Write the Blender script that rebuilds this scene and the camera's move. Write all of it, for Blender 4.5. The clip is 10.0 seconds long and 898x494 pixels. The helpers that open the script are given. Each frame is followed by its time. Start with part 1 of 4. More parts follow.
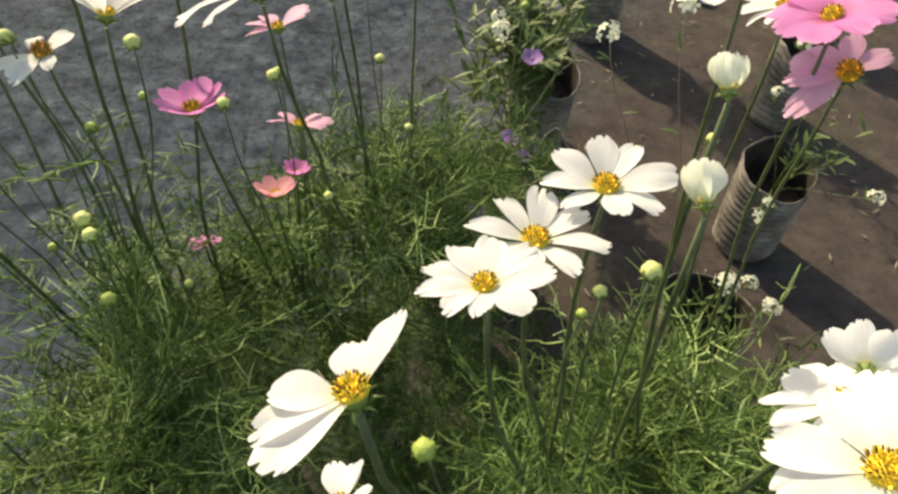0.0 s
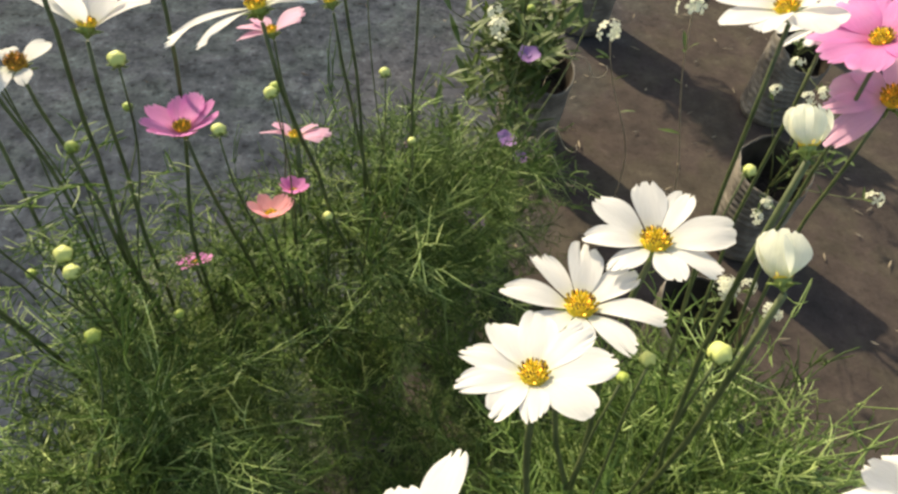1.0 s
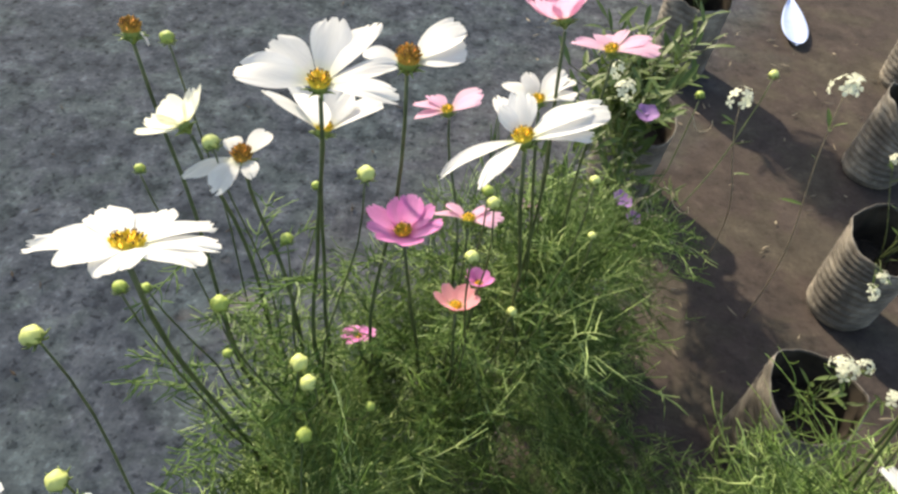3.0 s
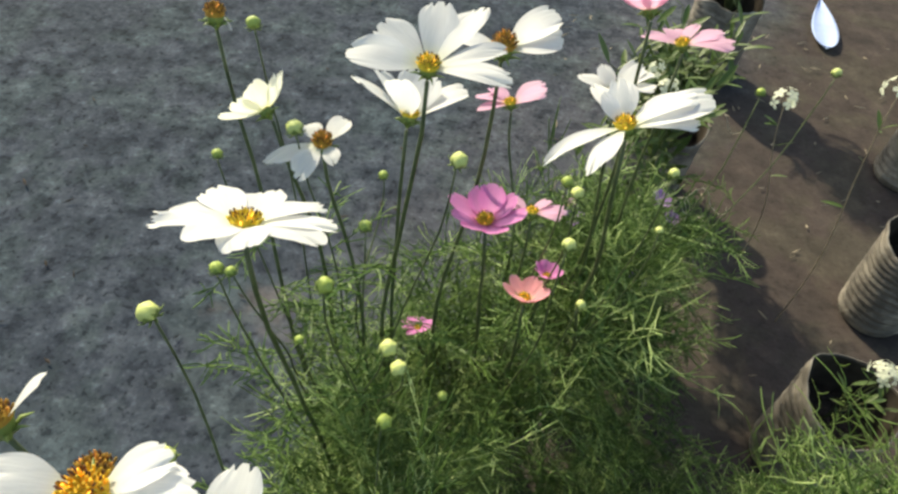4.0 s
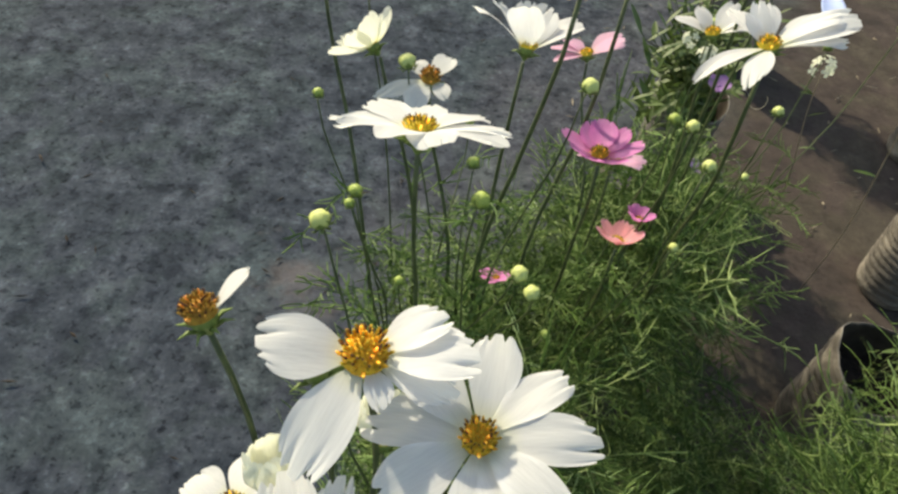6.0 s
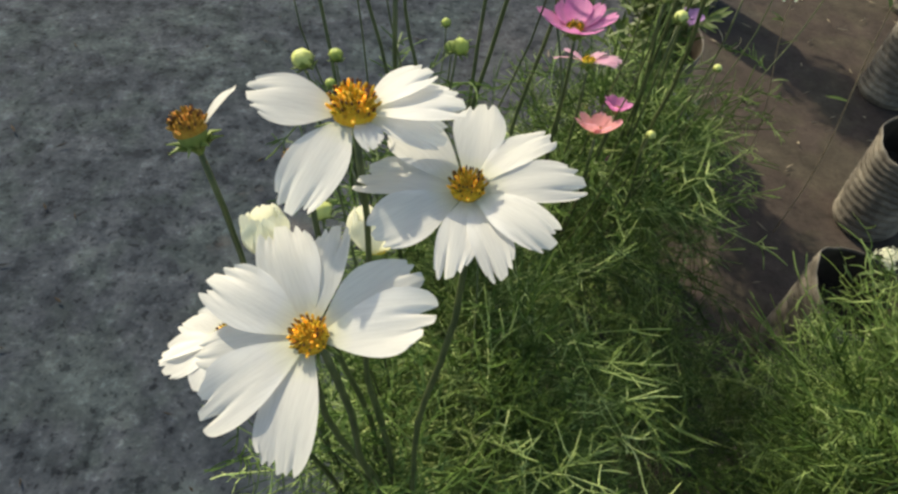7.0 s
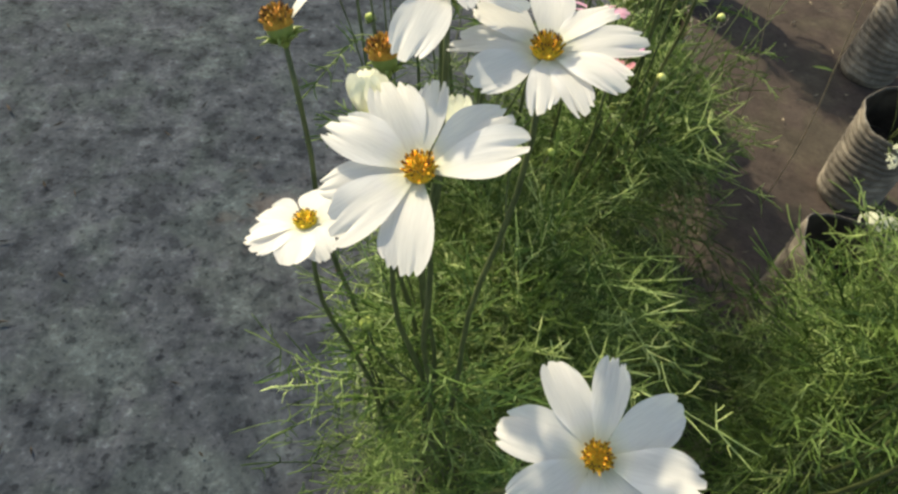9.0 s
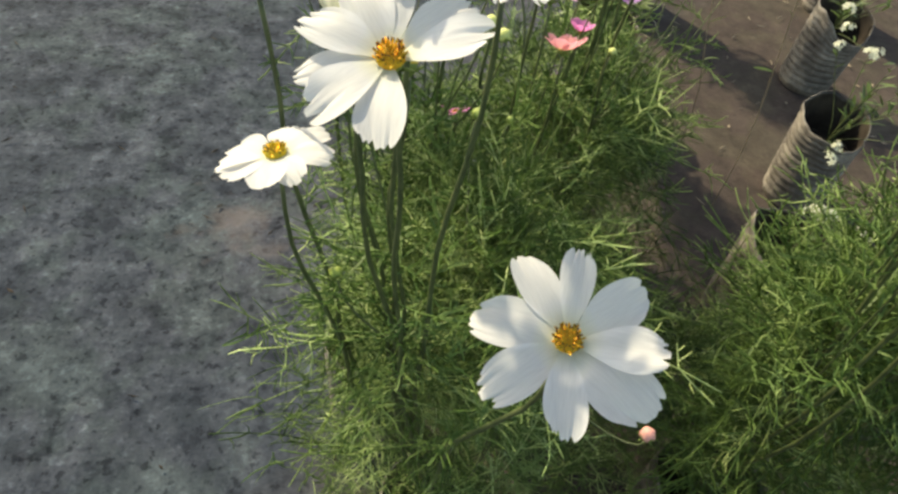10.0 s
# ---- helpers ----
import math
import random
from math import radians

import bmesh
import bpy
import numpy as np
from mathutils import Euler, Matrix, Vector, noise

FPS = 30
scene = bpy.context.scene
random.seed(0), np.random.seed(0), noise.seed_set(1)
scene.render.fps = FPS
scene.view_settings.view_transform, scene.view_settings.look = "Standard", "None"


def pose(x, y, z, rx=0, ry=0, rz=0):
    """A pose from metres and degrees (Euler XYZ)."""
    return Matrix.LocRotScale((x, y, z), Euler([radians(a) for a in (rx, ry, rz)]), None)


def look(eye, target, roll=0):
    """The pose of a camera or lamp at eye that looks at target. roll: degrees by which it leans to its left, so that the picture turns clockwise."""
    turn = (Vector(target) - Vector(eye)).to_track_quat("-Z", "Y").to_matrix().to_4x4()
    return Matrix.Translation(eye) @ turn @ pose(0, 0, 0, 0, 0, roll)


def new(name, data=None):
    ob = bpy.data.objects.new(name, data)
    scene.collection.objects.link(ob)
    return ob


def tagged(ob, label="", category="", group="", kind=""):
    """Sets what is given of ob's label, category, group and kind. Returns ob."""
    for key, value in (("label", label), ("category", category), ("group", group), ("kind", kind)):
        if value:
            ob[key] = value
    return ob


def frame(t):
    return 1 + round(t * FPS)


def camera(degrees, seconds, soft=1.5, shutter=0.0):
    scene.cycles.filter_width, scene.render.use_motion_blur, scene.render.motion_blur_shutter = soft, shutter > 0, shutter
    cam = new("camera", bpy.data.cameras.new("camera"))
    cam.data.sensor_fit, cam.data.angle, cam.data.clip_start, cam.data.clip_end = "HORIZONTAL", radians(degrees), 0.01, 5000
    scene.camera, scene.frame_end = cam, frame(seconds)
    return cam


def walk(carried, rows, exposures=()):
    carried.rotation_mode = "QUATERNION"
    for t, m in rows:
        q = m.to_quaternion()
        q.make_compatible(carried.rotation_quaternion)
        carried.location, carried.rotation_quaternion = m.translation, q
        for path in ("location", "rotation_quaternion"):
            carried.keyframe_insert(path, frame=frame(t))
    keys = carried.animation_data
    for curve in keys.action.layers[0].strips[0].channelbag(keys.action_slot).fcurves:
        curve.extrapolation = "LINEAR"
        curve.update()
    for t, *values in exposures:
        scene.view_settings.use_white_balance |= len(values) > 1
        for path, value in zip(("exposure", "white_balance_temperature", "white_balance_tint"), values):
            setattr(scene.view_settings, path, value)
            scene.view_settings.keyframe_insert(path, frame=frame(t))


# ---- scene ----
cam = camera(68.0, 10.0, soft=2.6)
PATH = [
    (0, (0.404, -0.131, 1.279), (0.437, 1.17, -0.24), 4.2),
    (0.5, (0.412, -0.107, 1.277), (0.46, 1.167, -0.265), 5.1),
    (1, (0.385, -0.088, 1.273), (0.465, 1.184, -0.269), 5.9),
    (1.5, (0.364, -0.07, 1.281), (0.396, 1.184, -0.276), 5.7),
    (2, (0.331, -0.061, 1.3), (0.299, 1.221, -0.235), 4.3),
    (2.5, (0.302, -0.038, 1.305), (0.253, 1.263, -0.213), 4.8),
    (4, (0.222, -0.053, 1.294), (0.131, 1.245, -0.225), 5.3),
    (4.5, (0.223, -0.049, 1.291), (0.108, 1.238, -0.236), 5.3),
    (5, (0.187, -0.05, 1.275), (0.062, 1.232, -0.254), 6.0),
    (6.5, (0.144, -0.123, 1.252), (0.125, 1.141, -0.297), 6.2),
    (7, (0.153, -0.149, 1.229), (0.155, 1.088, -0.342), 5.8),
    (7.5, (0.14, -0.175, 1.238), (0.174, 1.053, -0.34), 6.0),
    (8, (0.175, -0.183, 1.239), (0.154, 1.046, -0.339), 8.0),
    (8.5, (0.132, -0.212, 1.226), (0.236, 1.055, -0.318), 11.4),
    (9, (0.123, -0.209, 1.221), (0.176, 1.018, -0.357), 7.1),
    (9.5, (0.089, -0.223, 1.21), (0.278, 1.033, -0.335), 10.8),
    (10, (0.122, -0.253, 1.197), (0.289, 1.04, -0.319), 9.3),
]
EXPOSURES = [(0.0, 1.01, 8490, 7), (1.5, 1.09, 8140, 8), (2.5, 1.31, 7640, 11), (4.0, 1.03, 7590, 2), (6.5, 0.77, 7690, 4), (7.0, 0.73, 7890, 3), (8.0, 0.82, 8140, 4), (10.0, 1.13, 8340, 4)]
walk(cam, [(t, look(eye, target, roll)) for t, eye, target, roll in PATH], EXPOSURES)

# ---- light ----
SUN_AZ, SUN_EL = radians(-38), radians(36)      # sun ahead of the walker, to the left
world = bpy.data.worlds.new("sky")
scene.world = world
world.use_nodes = True
wn, wl = world.node_tree.nodes, world.node_tree.links
sky = wn.new("ShaderNodeTexSky")
sky.sky_type = "NISHITA"
sky.sun_disc = False
sky.sun_elevation = SUN_EL
sky.sun_rotation = SUN_AZ
sky.air_density, sky.dust_density = 1.0, 1.5
wl.new(sky.outputs[0], wn["Background"].inputs[0])
wn["Background"].inputs[1].default_value = 0.15
sun = new("sun", bpy.data.lights.new("sun", "SUN"))
sun.data.energy, sun.data.angle, sun.data.color = 3.45, radians(1.4), (1.0, 0.93, 0.80)
SUN_DIR = Vector((math.sin(SUN_AZ) * math.cos(SUN_EL), math.cos(SUN_AZ) * math.cos(SUN_EL), math.sin(SUN_EL)))
sun.matrix_world = look(SUN_DIR * 10, (0, 0, 0))

# ---- materials ----


def material(name):
    m = bpy.data.materials.new(name)
    m.use_nodes = True
    return m, m.node_tree.nodes, m.node_tree.links, m.node_tree.nodes["Principled BSDF"]


def ramp(nodes, links, source, stops):
    r = nodes.new("ShaderNodeValToRGB")
    while len(r.color_ramp.elements) < len(stops):
        r.color_ramp.elements.new(0.5)
    for e, (p, c) in zip(r.color_ramp.elements, stops):
        e.position, e.color = p, (*c, 1)
    links.new(source, r.inputs[0])
    return r


def tex_noise(nodes, links, coord, scale, detail=6, rough=0.6, stretch=None):
    n = nodes.new("ShaderNodeTexNoise")
    n.inputs["Scale"].default_value, n.inputs["Detail"].default_value, n.inputs["Roughness"].default_value = scale, detail, rough
    if stretch:
        mp = nodes.new("ShaderNodeMapping")
        mp.inputs["Scale"].default_value = stretch
        links.new(coord, mp.inputs[0])
        coord = mp.outputs[0]
    links.new(coord, n.inputs["Vector"])
    return n


def mix(nodes, links, fac, a, b, how="MIX"):
    m = nodes.new("ShaderNodeMix")
    m.data_type, m.blend_type = "RGBA", how
    for sock, v in ((m.inputs[0], fac), (m.inputs[6], a), (m.inputs[7], b)):
        if isinstance(v, (int, float)):
            sock.default_value = v
        elif isinstance(v, tuple):
            sock.default_value = (*v, 1)
        else:
            links.new(v, sock)
    return m.outputs[2]


def bump(nodes, links, height, target, strength, distance):
    b = nodes.new("ShaderNodeBump")
    b.inputs["Strength"].default_value, b.inputs["Distance"].default_value = strength, distance
    links.new(height, b.inputs["Height"])
    links.new(b.outputs[0], target.inputs["Normal"])
    return b


def through_light(nodes, links, bsdf, colour, share, b=None, clear=0.0):
    """A thin sheet that lets part of the light through."""
    t = nodes.new("ShaderNodeBsdfTranslucent")
    links.new(colour, t.inputs[0])
    if b:
        links.new(b.outputs[0], t.inputs["Normal"])
    ms = nodes.new("ShaderNodeMixShader")
    ms.inputs[0].default_value = share
    links.new(bsdf.outputs[0], ms.inputs[1])
    links.new(t.outputs[0], ms.inputs[2])
    if clear:
        tr = nodes.new("ShaderNodeBsdfTransparent")
        m2 = nodes.new("ShaderNodeMixShader")
        m2.inputs[0].default_value = clear
        links.new(ms.outputs[0], m2.inputs[1])
        links.new(tr.outputs[0], m2.inputs[2])
        ms = m2
    links.new(ms.outputs[0], nodes["Material Output"].inputs[0])


def petal_material(name, inner, outer, edge, share=0.49):
    m, n, l, p = material(name)
    tc = n.new("ShaderNodeTexCoord")
    sep = n.new("ShaderNodeSeparateXYZ")
    l.new(tc.outputs["Object"], sep.inputs[0])
    along = ramp(n, l, sep.outputs[1], ((0.0, inner), (0.30, outer), (0.80, outer), (1.0, edge)))
    vein = tex_noise(n, l, tc.outputs["Object"], 5.0, 4, 0.55, (9.0, 0.7, 1.0))
    info = n.new("ShaderNodeObjectInfo")
    tone = ramp(n, l, info.outputs["Random"], ((0.0, (0.90, 0.90, 0.90)), (1.0, (1.0, 1.0, 1.0))))
    vr = ramp(n, l, vein.outputs[0], ((0.3, (0.90, 0.90, 0.905)), (0.6, (1, 1, 1))))
    c = mix(n, l, 1.0, mix(n, l, 1.0, along.outputs[0], vr.outputs[0], "MULTIPLY"), tone.outputs[0], "MULTIPLY")
    l.new(c, p.inputs["Base Color"])
    p.inputs["Roughness"].default_value = 0.55
    p.inputs["Specular IOR Level"].default_value = 0.25
    b = bump(n, l, vein.outputs[0], p, 0.06, 0.03)
    through_light(n, l, p, c, share, b, 0.04)
    return m


PETAL = {
    "white": petal_material("petal_white", (0.83, 0.85, 0.66), (0.855, 0.855, 0.85), (0.855, 0.855, 0.83)),
    "cream": petal_material("petal_cream", (0.72, 0.77, 0.40), (0.88, 0.89, 0.76), (0.88, 0.88, 0.80)),
    "magenta": petal_material("petal_magenta", (0.60, 0.12, 0.28), (0.76, 0.26, 0.58), (0.80, 0.36, 0.66)),
    "pink": petal_material("petal_pink", (0.80, 0.55, 0.54), (0.82, 0.47, 0.64), (0.84, 0.53, 0.70)),
    "salmon": petal_material("petal_salmon", (0.82, 0.55, 0.30), (0.82, 0.36, 0.40), (0.82, 0.40, 0.58)),
    "violet": petal_material("petal_violet", (0.45, 0.26, 0.58), (0.56, 0.36, 0.74), (0.62, 0.44, 0.78)),
}


def grain_material(name, dark, light, scale, rough=0.6, share=0.0, island=False, relief=0.3, depth=0.002):
    m, n, l, p = material(name)
    tc = n.new("ShaderNodeTexCoord")
    nz = tex_noise(n, l, tc.outputs["Object"], scale)
    fac = nz.outputs[0]
    r = ramp(n, l, fac, ((0.32, dark), (0.68, light)))
    c = r.outputs[0]
    if island:
        g = n.new("ShaderNodeNewGeometry")
        v = ramp(n, l, g.outputs["Random Per Island"], ((0.0, (0.34, 0.42, 0.32)), (0.55, (0.66, 0.74, 0.62)), (0.76, (1.15, 1.12, 1.20)), (0.90, (2.4, 2.0, 2.9)), (1.0, (3.2, 2.6, 4.3))))
        c = mix(n, l, 1.0, c, v.outputs[0], "MULTIPLY")
    l.new(c, p.inputs["Base Color"])
    p.inputs["Roughness"].default_value = rough
    p.inputs["Specular IOR Level"].default_value = 0.35
    b = bump(n, l, fac, p, relief, depth) if relief else None
    if share:
        through_light(n, l, p, c, share)
    return m


LEAF = grain_material("feathery_leaf", (0.066, 0.142, 0.027), (0.228, 0.328, 0.094), 9, 0.5, 0.42, True, 0)
LEAF_PALE = grain_material("feathery_leaf_pale", (0.082, 0.166, 0.033), (0.262, 0.362, 0.112), 9, 0.5, 0.42, True, 0)
BROADLEAF = grain_material("broad_leaf", (0.055, 0.095, 0.022), (0.15, 0.20, 0.055), 40, 0.45, 0.28, True, 0.2)
STEM = grain_material("stem_green", (0.035, 0.052, 0.020), (0.095, 0.115, 0.044), 60, 0.5, relief=0.2)
DRY = grain_material("dry_stalk", (0.16, 0.13, 0.09), (0.30, 0.25, 0.18), 50, 0.8)
SEPAL = grain_material("sepal_green", (0.10, 0.15, 0.03), (0.20, 0.26, 0.07), 90, 0.5, relief=0.2)
BUDS = {
    "green": grain_material("bud_green", (0.19, 0.26, 0.04), (0.36, 0.43, 0.10), 120, 0.45, relief=0.2),
    "pale": grain_material("bud_pale", (0.36, 0.42, 0.10), (0.58, 0.61, 0.24), 120, 0.45, relief=0.2),
    "pink": grain_material("bud_pink", (0.55, 0.20, 0.18), (0.70, 0.38, 0.30), 120, 0.45, relief=0.2),
}
DISC = grain_material("disc_yellow", (0.82, 0.48, 0.03), (0.95, 0.70, 0.07), 400, 0.7, island=True)
DISC_OLD = grain_material("disc_orange", (0.80, 0.33, 0.02), (0.96, 0.60, 0.05), 400, 0.75, island=True)
DISC_SPENT = grain_material("disc_spent", (0.36, 0.14, 0.02), (0.62, 0.34, 0.05), 400, 0.8, island=True)
ANTHER = grain_material("anther_brown", (0.05, 0.018, 0.008), (0.13, 0.05, 0.02), 500, 0.7)
SOIL = grain_material("potting_soil", (0.016, 0.012, 0.009), (0.050, 0.036, 0.026), 90, 0.95, relief=1.0, depth=0.01)


def bag_material():
    m, n, l, p = material("dusty_black_plastic")
    tc = n.new("ShaderNodeTexCoord")
    a = tex_noise(n, l, tc.outputs["Object"], 14, 6, 0.65)
    f = tex_noise(n, l, tc.outputs["Object"], 120, 3)
    base = ramp(n, l, a.outputs[0], ((0.30, (0.05, 0.047, 0.043)), (0.46, (0.105, 0.094, 0.082)), (0.66, (0.25, 0.225, 0.190))))
    fine = ramp(n, l, f.outputs[0], ((0.3, (0.75, 0.75, 0.75)), (0.7, (1.1, 1.1, 1.1))))
    l.new(mix(n, l, 1.0, base.outputs[0], fine.outputs[0], "MULTIPLY"), p.inputs["Base Color"])
    p.inputs["Roughness"].default_value = 0.55
    bump(n, l, a.outputs[0], p, 0.4, 0.01)
    return m


BAG = bag_material()
# black plastic inside; shade of the bag mouth is put into this darker colour
BAG_INSIDE = grain_material("inner_black_plastic_shaded", (0.016, 0.013, 0.011), (0.060, 0.050, 0.040), 22, 0.45)


def ground_material():
    m, n, l, p = material("trodden_ground")
    tc = n.new("ShaderNodeTexCoord")
    o = tc.outputs["Object"]
    big = tex_noise(n, l, o, 1.7, 5, 0.6)
    mid = tex_noise(n, l, o, 10, 6, 0.62)
    spot = tex_noise(n, l, o, 16, 5, 0.60)
    fine = tex_noise(n, l, o, 85, 4, 0.6)
    grey = ramp(n, l, mid.outputs[0], ((0.33, (0.0240, 0.0304, 0.0382)), (0.45, (0.0340, 0.0422, 0.0525)), (0.55, (0.0425, 0.0520, 0.0640)), (0.68, (0.0600, 0.0712, 0.0850))))
    brown = ramp(n, l, mid.outputs[0], ((0.28, (0.047, 0.0382, 0.0330)), (0.55, (0.0575, 0.0465, 0.0396)), (0.75, (0.073, 0.0590, 0.0500))))
    # bare earth lies to the right of the planted row, paved grey to its left
    sep = n.new("ShaderNodeSeparateXYZ")
    l.new(o, sep.inputs[0])
    side = n.new("ShaderNodeMath")
    side.operation = "MULTIPLY_ADD"
    side.inputs[1].default_value, side.inputs[2].default_value = -0.50, 0.5
    l.new(sep.outputs[1], side.inputs[0])
    both = n.new("ShaderNodeMath")
    both.operation = "ADD"
    l.new(sep.outputs[0], both.inputs[0])
    l.new(side.outputs[0], both.inputs[1])
    wob = n.new("ShaderNodeMath")
    wob.operation = "MULTIPLY_ADD"
    wob.inputs[1].default_value = 0.7
    l.new(big.outputs[0], wob.inputs[0])
    l.new(both.outputs[0], wob.inputs[2])
    where = ramp(n, l, wob.outputs[0], ((0.60, (0, 0, 0)), (1.0, (1, 1, 1))))
    c = mix(n, l, where.outputs[0], grey.outputs[0], brown.outputs[0])
    # paler grey where the two meet, growing with y
    paler = ramp(n, l, wob.outputs[0], ((0.08, (0, 0, 0)), (0.42, (0.65, 0.65, 0.65)), (0.58, (0.65, 0.65, 0.65)), (0.85, (0, 0, 0))))
    ahead = ramp(n, l, sep.outputs[1], ((0.40, (0, 0, 0)), (0.90, (1, 1, 1))))
    c = mix(n, l, mix(n, l, 1.0, paler.outputs[0], ahead.outputs[0], "MULTIPLY"), c, (0.068, 0.069, 0.077))
    rust = ramp(n, l, big.outputs[0], ((0.55, (0, 0, 0)), (0.72, (1, 1, 1))))
    c = mix(n, l, mix(n, l, 1.0, rust.outputs[0], (0.05, 0.05, 0.05), "MULTIPLY"), c, (0.080, 0.072, 0.068))
    dark = ramp(n, l, spot.outputs[0], ((0.38, (0.55, 0.57, 0.60)), (0.46, (0.92, 0.93, 0.95)), (0.56, (1.04, 1.04, 1.03)), (0.64, (1.32, 1.32, 1.30))))
    speck = tex_noise(n, l, o, 44, 3, 0.6)
    sp = ramp(n, l, speck.outputs[0], ((0.35, (0.45, 0.46, 0.48)), (0.42, (1, 1, 1)), (0.58, (1.02, 1.02, 1.02)), (0.67, (1.5, 1.5, 1.48))))
    # the earth is swept smoother than the grey side
    calm = ramp(n, l, where.outputs[0], ((0.0, (1, 1, 1)), (1.0, (0.38, 0.38, 0.38)))).outputs[0]
    c = mix(n, l, calm, c, mix(n, l, 1.0, c, sp.outputs[0], "MULTIPLY"))
    c = mix(n, l, calm, c, mix(n, l, 1.0, c, dark.outputs[0], "MULTIPLY"))
    fr = ramp(n, l, fine.outputs[0], ((0.34, (0.72, 0.73, 0.75)), (0.43, (0.96, 0.96, 0.96)), (0.57, (1.04, 1.04, 1.04)), (0.66, (1.26, 1.26, 1.25))))
    c = mix(n, l, calm, c, mix(n, l, 1.0, c, fr.outputs[0], "MULTIPLY"))
    tint = tex_noise(n, l, o, 4.5, 5, 0.65)
    tr = ramp(n, l, tint.outputs[0], ((0.36, (0.78, 0.80, 0.84)), (0.47, (0.99, 0.97, 1.02)), (0.56, (1.0, 1.05, 1.0)), (0.66, (1.15, 1.22, 1.16))))
    c = mix(n, l, 1.0, c, tr.outputs[0], "MULTIPLY")
    # a pale dusty spill
    d = n.new("ShaderNodeVectorMath")
    d.operation = "DISTANCE"
    d.inputs[1].default_value = (-0.24, 0.79, 0)
    l.new(o, d.inputs[0])
    dw = n.new("ShaderNodeMath")
    dw.operation = "MULTIPLY_ADD"
    dw.inputs[1].default_value = 0.55
    l.new(mid.outputs[0], dw.inputs[0])
    l.new(d.outputs["Value"], dw.inputs[2])
    spill = ramp(n, l, dw.outputs[0], ((0.24, (0.42, 0.42, 0.42)), (0.38, (0, 0, 0))))
    c = mix(n, l, spill.outputs[0], c, (0.165, 0.145, 0.145))
    l.new(c, p.inputs["Base Color"])
    p.inputs["Roughness"].default_value = 0.95
    p.inputs["Specular IOR Level"].default_value = 0.08
    h = mix(n, l, 0.35, mix(n, l, 0.45, mid.outputs[0], spot.outputs[0]), fine.outputs[0])
    bump(n, l, h, p, 0.42, 0.016)
    return m


GROUND = ground_material()

# ---- helpers of the place ----


def part(name, data, mat, parent=None, label="", m=None):
    """Links a bmesh or a mesh as one object under a thing or a part."""
    if isinstance(data, bmesh.types.BMesh):
        me = bpy.data.meshes.new(name)
        data.to_mesh(me)
        data.free()
        data = me
    if mat and not data.materials:
        data.materials.append(mat)
    ob = new(name, data)
    if parent:
        ob.parent = parent
    if m is not None:
        ob.matrix_basis = m
    if label:
        ob["label"] = label
    return ob


def mesh_of(name, verts, faces, smooth=True):
    me = bpy.data.meshes.new(name)
    me.from_pydata([tuple(v) for v in verts], [], faces)
    if smooth:
        me.polygons.foreach_set("use_smooth", [True] * len(me.polygons))
    me.update()
    return me


def tube(path, radii, sides=6):
    """Vertices and faces of a round tube along a path."""
    verts, faces = [], []
    ref = Vector((0.31, 0.87, 0.12))
    for i, (p, r) in enumerate(zip(path, radii)):
        d = (path[min(i + 1, len(path) - 1)] - path[max(i - 1, 0)]).normalized()
        a = d.cross(ref).normalized()
        b = d.cross(a)
        for k in range(sides):
            t = 2 * math.pi * k / sides
            verts.append(p + (a * math.cos(t) + b * math.sin(t)) * r)
    for i in range(len(path) - 1):
        for k in range(sides):
            j = (k + 1) % sides
            faces.append((i * sides + k, i * sides + j, (i + 1) * sides + j, (i + 1) * sides + k))
    faces.append(tuple(range(sides))[::-1])
    faces.append(tuple((len(path) - 1) * sides + k for k in range(sides)))
    return verts, faces


def bezier(a, b, c, d, n):
    out = []
    for i in range(n + 1):
        t = i / n
        s = 1 - t
        out.append(a * s**3 + b * 3 * s * s * t + c * 3 * s * t * t + d * t**3)
    return out


def facing(place, normal, spin=0.0):
    """A frame at place whose z is the normal and whose y points away from the walker."""
    z = Vector(normal).normalized()
    y = Vector((0, 0.83, 0.56))
    y = (y - z * y.dot(z)).normalized()
    x = y.cross(z)
    m = Matrix((x, y, z)).transposed().to_4x4()
    return Matrix.Translation(place) @ m @ pose(0, 0, 0, 0, 0, -spin)


